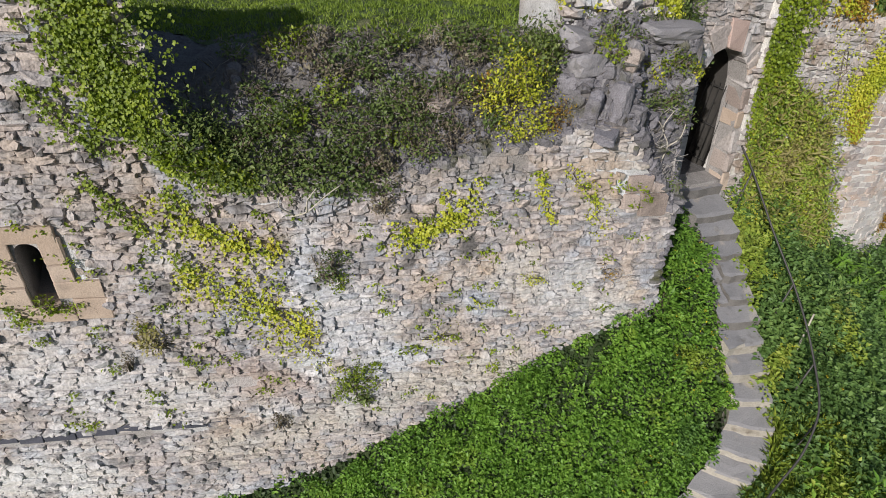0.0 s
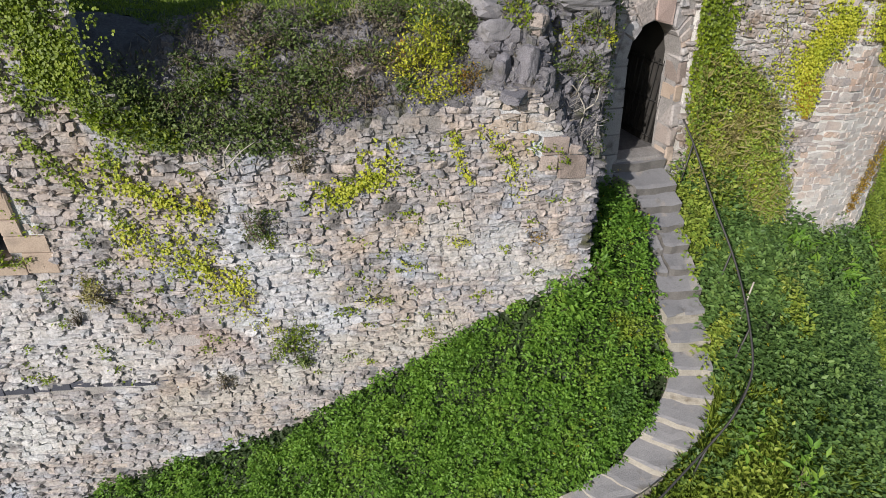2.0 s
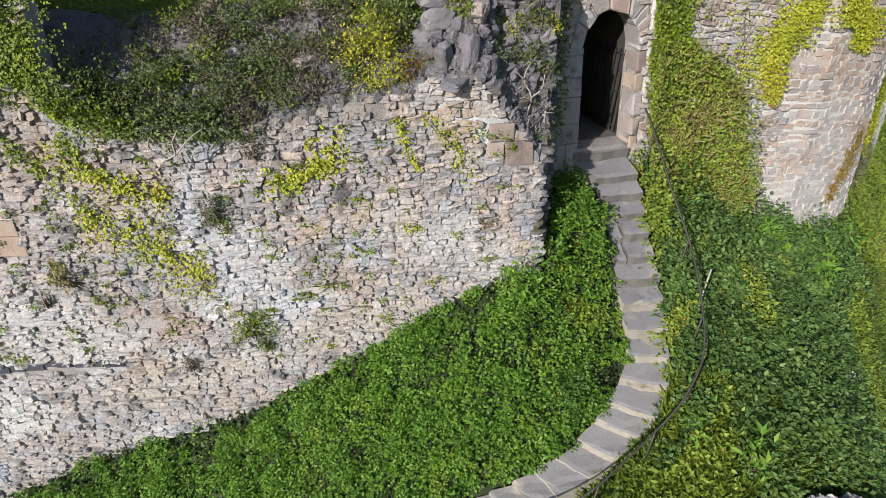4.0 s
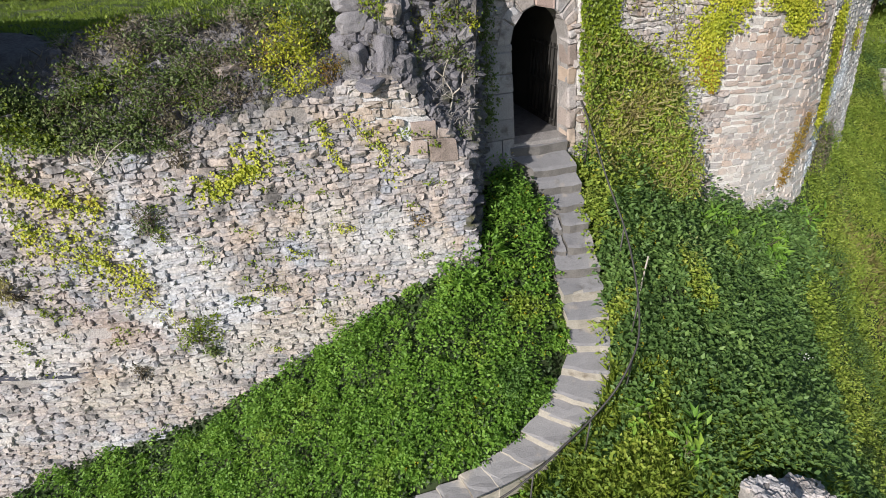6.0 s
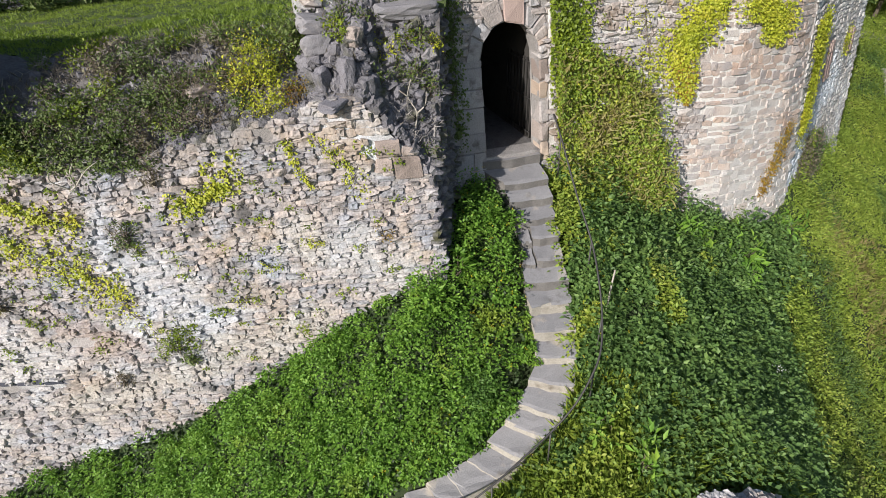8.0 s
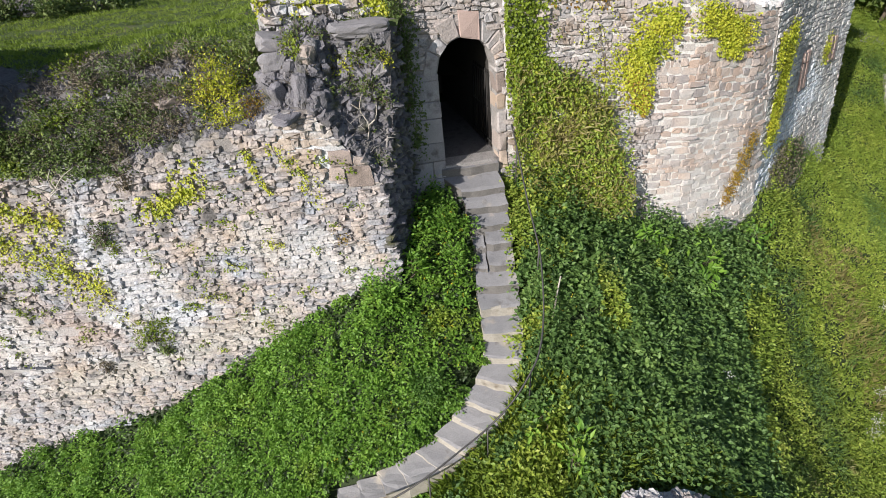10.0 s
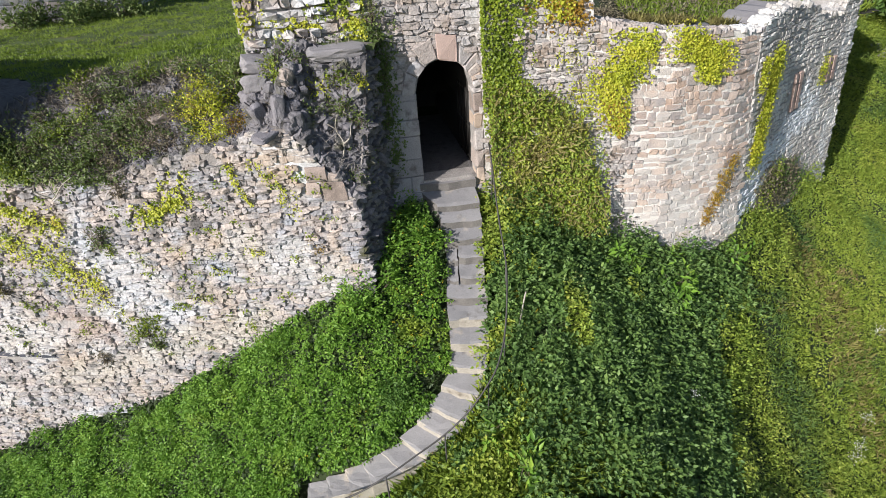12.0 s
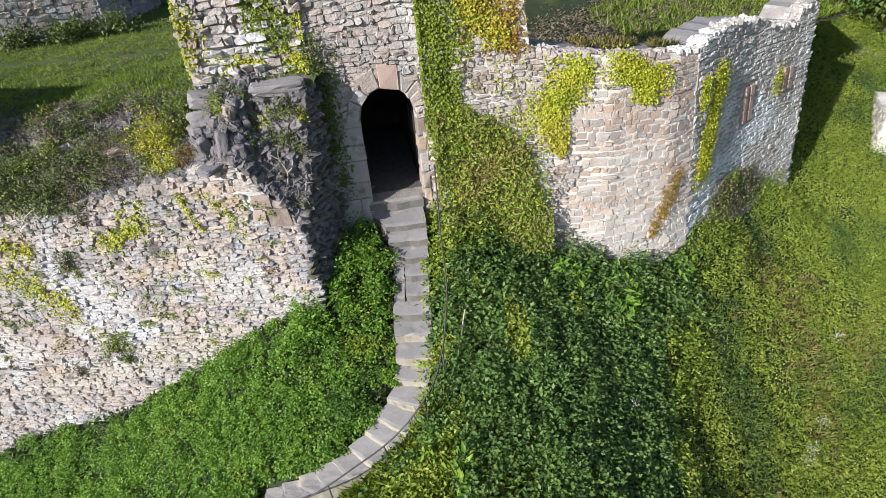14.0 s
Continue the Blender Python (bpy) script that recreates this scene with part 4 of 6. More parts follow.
def off_steps(x, y, margin):
    d = np.full(len(x), 9.0)
    for (a, ha), (b, hb) in zip(zip(STAIR_MID, STAIR_HALF), zip(STAIR_MID[1:], STAIR_HALF[1:])):
        v = b - a
        t = np.clip(((x - a[0]) * v[0] + (y - a[1]) * v[1]) / (v @ v), 0, 1)
        d = np.minimum(d, np.hypot(x - a[0] - t * v[0], y - a[1] - t * v[1]) - (ha + (hb - ha) * t))
    return d > margin


def scatter(n_, x0, x1, y0, y1, keep, margin=0.05, step_margin=0.03):
    x, y = rng.uniform(x0, x1, n_), rng.uniform(y0, y1, n_)
    z = ground_height(x, y)
    ok = in_front(x, y, z, margin) & off_steps(x, y, step_margin) & keep(x, y) & ~((x > 2.95) & (x < 4.6) & (np.abs(y + 4.62 - 0.42 * (x - 3.1)) < 0.55))
    return x[ok], y[ok], z[ok]


def field(x, y, s, seed=0.0):
    return np.array([fractal(a, b, seed, s, 3) for a, b in zip(x, y)])


def side_of_steps(x, y):
    """Positive to the right (outer) side of the steps."""
    xm = np.interp(-y, -STAIR_MID[:, 1], STAIR_MID[:, 0])
    return np.where(y < -4.1, x + 1.3 + (y + 4.1) * 2.0, x - xm)


# bank left of the steps: bright leafy growth
x, y, z = scatter(3500, -10.5, 2.0, -5.6, 0.6, lambda x, y: (side_of_steps(x, y) < 0) & (y > -5.6))
f = field(x, y, 0.9)
r = rng.uniform(0.09, 0.30, len(x)) * (1 + 0.4 * f)
h = (0.10 + 0.72 * rng.random(len(x)) ** 1.8) * (1 + 0.8 * f)
by_wall = (y - np.array([face_y(a, b) for a, b in zip(x, z)]) > -0.5) & (x < -1.6)
h[by_wall] *= 0.45
r[by_wall] *= 0.8
near_steps = ~off_steps(x, y, 0.22)
h[near_steps] *= 0.55
r[near_steps] *= 0.7
a, w, fc, ln = dome_leaves(np.c_[x, y, z], r, h, 118, 0.055)
bank = tagged(new("bank_plants", leaf_mesh("bank_plants", a, w, fc, ln, ln * 0.62, NETTLE)), "dense bright green leafy growth covering the bank", "plants", kind="stuff")

# low layer in the dark leaf, painting shade between the bright plants
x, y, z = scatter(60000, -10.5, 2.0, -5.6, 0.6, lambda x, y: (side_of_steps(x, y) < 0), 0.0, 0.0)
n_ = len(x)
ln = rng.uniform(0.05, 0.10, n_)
tagged(new("bank_cover", leaf_mesh("bank_cover", np.c_[x, y, z + rng.uniform(0.0, 0.10, n_)], rand_dirs(n_), unit(rng.normal(0, 0.4, (n_, 3)) + [0, -0.3, 1]), ln, ln * 0.7, UNDER)), "low leaves over the bank soil, coloured dark for shade", "plants", kind="stuff")

# right of the steps: darker, larger leaves, thinning into grass further out
x, y, z = scatter(6400, 0.5, 9.5, -5.5, 3.5, lambda x, y: (side_of_steps(x, y) > 0) & (y > -5.6 + 0.35 * np.maximum(0, x - 2)) & (x < 6.6 + 0.4 * np.sin(y * 2.0)))
f = field(x, y, 0.8, 5)
keep = rng.random(len(x)) < np.clip(1.6 - 0.28 * np.maximum(0, x - 2.5), 0.45, 1)
x, y, z, f = x[keep], y[keep], z[keep], f[keep]
r = rng.uniform(0.10, 0.32, len(x)) * (1 + 0.35 * f)
h = (0.10 + 0.58 * rng.random(len(x)) ** 1.8) * (1 + 0.6 * f)
near_steps = ~off_steps(x, y, 0.25)
h[near_steps] *= 0.5
a, w, fc, ln = dome_leaves(np.c_[x, y, z], r, h, 52, 0.088)
dark = field(a[:, 0], a[:, 1], 0.55, 2) > -0.36 + 0.4 * (a[:, 0] < 2.2) + 0.55 * (a[:, 0] + 0.15 * a[:, 1] > 6.0)
tagged(new("nettle_bed", leaf_mesh("nettle_bed", a[dark], w[dark], fc[dark], ln[dark], ln[dark] * 0.6, DOCK)), "dark green nettle bed on the steep bank", "plants", kind="stuff")
tagged(new("mixed_weeds", leaf_mesh("mixed_weeds", a[~dark], w[~dark], fc[~dark], ln[~dark] * 0.85, ln[~dark] * 0.5, WEED)), "light green weeds among the nettles", "plants", kind="stuff")


def blades(name, x, y, z, length, mat, label, spread=0.45, width=0.012, lean=(0, 0)):
    n_ = len(x)
    way = np.c_[rng.normal(0, spread, n_) + lean[0], rng.normal(0, spread, n_) + lean[1], np.ones(n_)]
    facing = np.c_[rng.normal(0, 1, (n_, 2)), np.full(n_, 0.2)]
    ln_ = length * rng.uniform(0.5, 1.3, n_)
    return tagged(new(name, leaf_mesh(name, np.c_[x, y, z], way, facing, ln_, np.full(n_, width) * rng.uniform(0.7, 1.4, n_), mat, 0.05, 0.35)), label, "grass", kind="stuff")


x, y, z = scatter(11500, 5.2, 17, -5, 17, lambda x, y: (x > 6.1 + 0.35 * np.sin(y * 2.0)) & (y > -5.6 + 0.45 * (x - 2)) & (rng.random(len(x)) < np.clip(2.4 - x * 0.11, 0.5, 1)))
f = field(x, y, 0.7, 12)
r = rng.uniform(0.08, 0.26, len(x)) * (1 + 0.4 * f)
h = (0.06 + 0.44 * rng.random(len(x)) ** 1.7) * (1 + 0.9 * f)
a, w, fc, ln = dome_leaves(np.c_[x, y, z], r, h, 30, 0.066)
tagged(new("slope_weeds", leaf_mesh("slope_weeds", a, w, fc, ln, ln * 0.42, WEED)), "rough olive-green weeds on the open slope", "plants", kind="stuff")
x, y, z = scatter(100000, 4.5, 17, -5, 18, lambda x, y: (x > 6.0 + 0.5 * np.sin(y * 2.0)) & (y > -5.6 + 0.45 * (x - 2)) & (field(x, y, 0.6, 3) > -0.25))
blades("slope_grass", x, y, z, 0.18, GRASS, "long yellow-green grass on the open slope", 0.5, 0.013)
x, y, z = scatter(40000, 0.3, 6.5, -5.6, -2.4, lambda x, y: (side_of_steps(x, y) > 0.3) & (y < -2.5 - 0.12 * x))
blades("bank_grass", x, y, z, 0.30, GRASS, "tufted grass below the nettle bed", 0.5, 0.016)
x, y, z = scatter(16000, 5, 12, -4, 4, lambda x, y: field(x, y, 0.45, 8) > 0.12)
blades("dry_slope_grass", x, y, z, 0.24, DRY_GRASS, "dry straw-coloured grass patches on the slope", 0.5, 0.016)


x, y, z = scatter(90000, 4.8, 17, -5, 17, lambda x, y: (x > 5.2 + 0.5 * np.sin(y * 2.0)) & (y > -6 + 0.45 * (x - 2)), 0.0, 0.0)
n_ = len(x)
ln = rng.uniform(0.05, 0.10, n_)
tagged(new("slope_cover", leaf_mesh("slope_cover", np.c_[x, y, z + rng.uniform(0.0, 0.08, n_)], rand_dirs(n_), unit(rng.normal(0, 0.4, (n_, 3)) + [0, -0.3, 1]), ln, ln * 0.6, WEED)), "low leafy growth covering the open slope", "plants", kind="stuff")
x, y, z = scatter(9000, -2.4, 0.6, -4.6, -3.0, lambda x, y: y > -4.5, 0.0, 0.0)
n_ = len(x)
ln = rng.uniform(0.05, 0.09, n_)
tagged(new("verge_leaves", leaf_mesh("verge_leaves", np.c_[x, y, z + rng.uniform(-0.1, 0.12, n_)], rand_dirs(n_), unit(rng.normal(0, 0.4, (n_, 3)) + [0, -0.3, 1]), ln, ln * 0.7, NETTLE)), "low leaves along the verge of the lower steps", "plants", kind="stuff")
# the rough lower bank, thinning away from the castle
x = rng.uniform(-18, 18, 70000)
y = -5.2 - 9 * rng.random(70000) ** 1.6
z = ground_height(x, y)
ok = field(x, y, 0.5, 7) > -0.3
blades("lower_grass", x[ok], y[ok], z[ok], 0.28, GRASS, "rough grass of the lower bank", 0.5, 0.02)


# ---------------------------------------------------------------- ivy and shrubs
def path_points(path, n_, spread):
    """Random places along a line of (s, z) pairs, spread about it."""
    p = np.array(path, float)
    seg = np.linalg.norm(np.diff(p, axis=0), axis=1)
    cum = np.r_[0, np.cumsum(seg)]
    t = rng.uniform(0, cum[-1], n_)
    s_, z_ = np.interp(t, cum, p[:, 0]), np.interp(t, cum, p[:, 1])
    clump = np.array([fractal(a, b, 4.0, 3.0, 3) for a, b in zip(s_, z_)])
    w_ = spread * np.clip(0.8 + 1.1 * clump, 0.12, 1.8)
    away = lambda: np.clip(rng.normal(0, 1, n_), -1.5, 1.5)
    s_, z_ = s_ + away() * w_ * 0.6, z_ + away() * w_ * 0.6
    # gather into sprigs
    k = rng.integers(n_, size=max(4, n_ // 9))
    near_ = k[np.argmin((s_[:, None] - s_[k]) ** 2 + (z_[:, None] - z_[k]) ** 2, axis=1)]
    pull = rng.uniform(0.0, 0.75, n_)
    return s_ + (s_[near_] - s_) * pull, z_ + (z_[near_] - z_) * pull


def ivy(face, path, spread, n_, mat, label, size=0.055, thick=0.10, name="ivy", stems=3):
    """A creeper on a wall face."""
    root = thing(name, label, "ivy" if name == "ivy" else "plant", "creepers on the walls")
    n_, size = int(n_ * 1.9), size * 0.70
    s_, z_ = path_points(path, n_, spread)
    s_ = np.clip(s_, 0.0, face.length)
    d = np.abs(rng.normal(0, thick * 0.5, n_)) + 0.03
    at = np.array([face.at(a, b, c) for a, b, c in zip(s_, z_, d)])
    nrm = np.array([face.normal(a) for a in s_])
    tan = np.cross([0, 0, 1.0], nrm)
    way = unit(np.c_[0 * s_, 0 * s_, -np.ones(n_)] * 0.7 + nrm * rng.uniform(0.1, 0.7, (n_, 1)) + tan * rng.normal(0, 0.6, (n_, 1)))
    facing = unit(nrm * 0.9 + [0, 0, 0.35] + rng.normal(0, 0.55, (n_, 3)))
    ln_ = size * rng.uniform(0.55, 1.25, n_)
    part("leaves", leaf_mesh("leaves", at, way, facing, ln_, ln_ * 0.95, mat, 0.12, 0.1), root)
    many = []
    for k in range(stems):
        a, b = path_points(path, 7, spread * 0.6)
        o = np.argsort(-b)
        many.append(([face.at(float(np.clip(a[i], 0, face.length)), float(b[i]), 0.05) for i in o], 0.006, 0.004))
    part("stem", rods("stem", many, TWIG), root)
    return root


def on(face, path):
    """The plan line's x turned into metres along the face."""
    xs = [p.x for p in face.p]
    return [(float(np.interp(x, xs, face.cum)), z_) for x, z_ in path]


Y, G, A = (YELLOW_IVY, "sunlit yellow-green ivy creeping over the stonework"), (IVY, "green ivy hanging on the stonework"), (AUTUMN, "rust-coloured dying creeper on the stonework")
for face, path, spread, count, (mat, label), size in (
    (left, [(-4.15, 0.38), (-3.80, 0.52), (-3.50, 0.66), (-3.42, 0.92)], 0.23, 620, Y, 0.055),
    (left, [(-6.75, 0.72), (-6.35, 0.56), (-6.0, 0.36), (-5.6, 0.26)], 0.30, 560, Y, 0.055),
    (left, [(-6.65, -0.02), (-6.2, -0.22), (-5.8, -0.5), (-5.6, -0.95), (-5.35, -0.75)], 0.40, 820, Y, 0.052),
    (left, [(-5.45, -1.0), (-5.25, -1.4), (-5.1, -1.7)], 0.20, 60, Y, 0.04),
    (left, [(-2.50, 1.25), (-2.45, 0.85), (-2.30, 0.55)], 0.11, 148, Y, 0.045),
    (left, [(-2.15, 1.25), (-1.85, 1.0), (-1.70, 0.75), (-1.72, 0.45)], 0.16, 148, Y, 0.042),
    (left, [(-2.60, -0.26), (-2.30, -0.28)], 0.14, 67, Y, 0.035),
    (left, [(-3.3, -0.5), (-3.15, -0.65)], 0.13, 40, Y, 0.03),
    (left, [(-3.9, -1.2), (-3.5, -1.1)], 0.18, 48, Y, 0.03),
    (left, [(-7.35, 1.15), (-7.05, 0.78), (-6.95, 0.55)], 0.14, 175, G, 0.05),
    (left, [(-6.6, 1.05), (-6.45, 0.75)], 0.13, 108, G, 0.045),
    (left, [(-7.35, 3.5), (-6.7, 3.3), (-7.15, 2.9), (-6.65, 2.6), (-7.15, 2.4), (-6.6, 2.1), (-7.0, 1.9), (-6.55, 1.7)], 0.36, 6200, G, 0.052),
    (left, [(-7.6, 2.1), (-7.4, 1.9), (-7.2, 1.6), (-7.0, 1.5)], 0.16, 420, G, 0.05),
    (left, [(-6.75, 1.55), (-6.4, 1.5), (-6.1, 1.25), (-5.8, 1.1)], 0.20, 560, G, 0.05),
    (left, [(-6.6, 1.35), (-6.2, 1.2), (-5.7, 1.12)], 0.18, 420, G, 0.052),
    (left, [(-6.0, 1.1), (-5.4, 1.08), (-4.8, 1.08), (-4.3, 1.15)], 0.20, 330, (SHRUB, "dark ivy trailing over the wall edge"), 0.055),
    (left, [(-8.42, -0.45), (-8.38, -0.55)], 0.13, 94, G, 0.045),
    (left, [(-5.15, 0.10), (-5.0, -0.2)], 0.18, 81, (HEATH, "dry tufts rooted in the wall joints"), 0.045),
    (left, [(-7.75, -0.35), (-8.05, -0.42)], 0.07, 54, G, 0.04),
    (left, [(-1.55, -0.15), (-1.35, -0.25)], 0.13, 40, A, 0.03),
    (curtain, [(1.35, 4.6), (1.40, 3.3), (1.45, 2.4), (1.50, 1.7), (1.62, 0.9)], 0.44, 6000, G, 0.064),
    (curtain, [(2.0, 4.5), (2.1, 3.4), (2.4, 3.05)], 0.42, 900, A, 0.065),
    (curtain, [(2.5, 4.6), (2.6, 3.6), (2.6, 3.0), (2.75, 2.75)], 0.34, 1100, A, 0.06),
    (curtain, [(1.9, 3.6), (2.3, 3.2), (2.5, 2.9)], 0.33, 1100, Y, 0.06),
    (curtain, [(3.95, 2.35), (3.65, 2.15), (3.45, 1.8), (3.20, 1.5)], 0.36, 3000, Y, 0.055),
    (curtain, [(3.40, 1.4), (3.50, 1.05), (3.55, 0.75)], 0.23, 324, A, 0.05),
    (curtain, [(3.35, 1.5), (3.55, 0.85)], 0.27, 700, Y, 0.055),
    (curtain, [(4.50, 2.35), (5.0, 2.15), (5.4, 1.95)], 0.3, 2000, Y, 0.055),
    (curtain, [(5.0, 2.0), (5.2, 1.7)], 0.27, 900, Y, 0.055),
    (curtain, [(5.90, 0.1), (5.72, -0.35), (5.55, -0.75), (5.38, -1.2)], 0.17, 620, A, 0.045),
    (curtain, [(3.05, 0.35), (3.15, -0.2), (3.1, -0.7)], 0.23, 324, Y, 0.055),
    (curtain, [(2.6, 2.6), (2.75, 1.6), (2.85, 1.2)], 0.32, 216, Y, 0.05),
    (farw, [(6.75, 1.75), (6.62, 1.1), (6.52, 0.5), (6.42, -0.3)], 0.3, 3000, Y, 0.06),
    (farw, [(6.35, 1.8), (6.33, 1.2)], 0.18, 450, Y, 0.055),
    (farw, [(8.55, 1.1), (8.45, 0.6)], 0.18, 189, Y, 0.055),
    (farw, [(6.85, -1.35), (7.2, -1.1), (7.5, -1.5), (7.9, -1.3), (8.1, -1.8), (7.3, -1.8)], 0.50, 2400, (HEATH, "brown dusty weeds along the wall foot"), 0.07),
    (farw, [(6.9, -1.5), (7.4, -1.0), (7.8, -1.6), (8.5, -2.0), (9.2, -2.3)], 0.50, 1800, (WEED, "green weeds climbing the wall foot"), 0.07),
    (upper, [(-1.15, 4.6), (-1.0, 3.8), (-0.98, 3.25)], 0.34, 2200, G, 0.06),
    (upper, [(-2.25, 4.0), (-2.2, 3.4), (-2.25, 2.95)], 0.22, 500, Y, 0.055),
    (upper, [(-1.9, 2.9), (-1.5, 3.0), (-1.2, 2.9)], 0.18, 202, Y, 0.055),
    (upper, [(-0.45, 3.7), (-0.42, 3.2)], 0.11, 148, Y, 0.05),
    (upper, [(-0.75, 2.95), (-0.42, 2.75)], 0.25, 700, Y, 0.055),
    # shaded ivy wears the darker shrub leaf, shade put into its colour
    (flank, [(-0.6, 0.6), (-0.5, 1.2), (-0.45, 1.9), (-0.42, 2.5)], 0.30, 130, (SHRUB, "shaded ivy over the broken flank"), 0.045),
    # ivy added to darken a bright wall strip that stands for shaded rubble
    (upper, [(-1.2, 2.1), (-0.5, 1.9), (-0.6, 2.5), (-1.0, 2.5)], 0.20, 240, (SHRUB, "dark ivy added in place of shaded rubble above the gate"), 0.05),
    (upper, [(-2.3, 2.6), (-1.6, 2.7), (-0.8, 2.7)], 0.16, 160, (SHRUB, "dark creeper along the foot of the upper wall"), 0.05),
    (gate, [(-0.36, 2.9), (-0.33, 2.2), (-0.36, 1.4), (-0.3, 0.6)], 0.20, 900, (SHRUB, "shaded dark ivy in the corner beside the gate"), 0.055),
):
    ivy(face, on(face, path), spread, count, mat, label, size)

# the overgrown foot of the curtain beside the steps: grass and creeper in a thick mat
mat_root = thing("wall_thicket", "thick mat of creeper and tall grass leaning on the wall foot", "plants")
for mat, n_, size, nm in ((WEED, 13000, 0.058, "leaves"), (DRY_GRASS, 2600, 0.16, "straw"), (IVY, 4200, 0.055, "broad_leaves"), (YELLOW_IVY, 1600, 0.045, "light_leaves")):
    s_, z_ = path_points(on(curtain, [(1.35, 0.9), (1.5, 1.5), (2.2, 1.3), (2.5, 1.0), (2.8, 0.6), (2.0, 0.6), (1.5, 0.3), (2.4, 0.1), (2.9, -0.2), (3.0, -0.7), (2.2, -0.6), (1.7, -0.3)]), n_, 0.45)
    s_ = np.clip(s_, 0.12, 2.25)
    d = np.abs(rng.normal(0, 0.10, n_)) + 0.03 + 0.18 * np.clip(1.0 - z_, 0, 1.6)
    at = np.array([curtain.at(a, b, c) for a, b, c in zip(s_, z_, d)])
    nrm = np.array([curtain.normal(a) for a in s_])
    way = unit(nrm * 0.4 + rng.normal(0, 0.6, (n_, 3)) + [0, 0, 0.5 if nm == "straw" else -0.3])
    ln_ = size * rng.uniform(0.6, 1.3, n_)
    part(nm, leaf_mesh(nm, at, way, unit(nrm + [0, 0, 0.5] + rng.normal(0, 0.4, (n_, 3))), ln_, ln_ * (0.18 if nm == "straw" else 0.6), mat), mat_root)


def bush(name, label, at, radii, n_, mat, size=0.05, twigs=14, category="shrub", slim=0.6, twig_mat=None):
    """A shrub: bent twigs from a root, and leaves gathered about their outer ends."""
    root = thing(name, label, category, "shrubs on the bastion")
    base = Vector(at)
    ends, many = [], []
    for k in range(twigs):
        d = rand_dirs(1)[0]
        d[2] = abs(d[2]) * 0.9 + 0.1
        d = d / np.linalg.norm(d) * rng.uniform(0.6, 1.1)
        tip = base + Vector(d * np.array(radii))
        mid_ = base.lerp(tip, 0.5) + Vector(rng.normal(0, 0.12, 3) * np.array(radii))
        many.append(([base + Vector((*rng.normal(0, 0.2, 2) * np.array(radii[:2]), -0.08)), mid_, tip], 0.008, 0.003))
        for q in range(2):
            side = tip.lerp(mid_, 0.4) + Vector(rng.normal(0, 0.3, 3) * np.array(radii))
            many.append(([tip.lerp(mid_, 0.5), side], 0.004, 0.002))
            ends.append(side)
        ends += [tip, mid_.lerp(tip, 0.5)]
    part("twig_tangle", rods("twig_tangle", many, twig_mat or TWIG), root)
    if n_:
        e = np.array(ends)
        k = rng.integers(len(e), size=n_)
        p = e[k] + rng.normal(0, 0.2, (n_, 3)) * np.array(radii)
        low_ = base.z - 0.05
        p[:, 2] = np.maximum(p[:, 2], low_)
        out = unit(p - np.array(base) + 1e-6)
        way = unit(out * 0.6 + rng.normal(0, 0.6, (n_, 3)))
        ln_ = size * rng.uniform(0.55, 1.3, n_)
        part("foliage", leaf_mesh("foliage", p, way, unit(out + [0, 0, 0.6] + rng.normal(0, 0.3, (n_, 3))), ln_, ln_ * slim, mat), root)
    return root


def on_top(x, y, lift=0.0):
    return (x, y, mound(x, y) + lift)


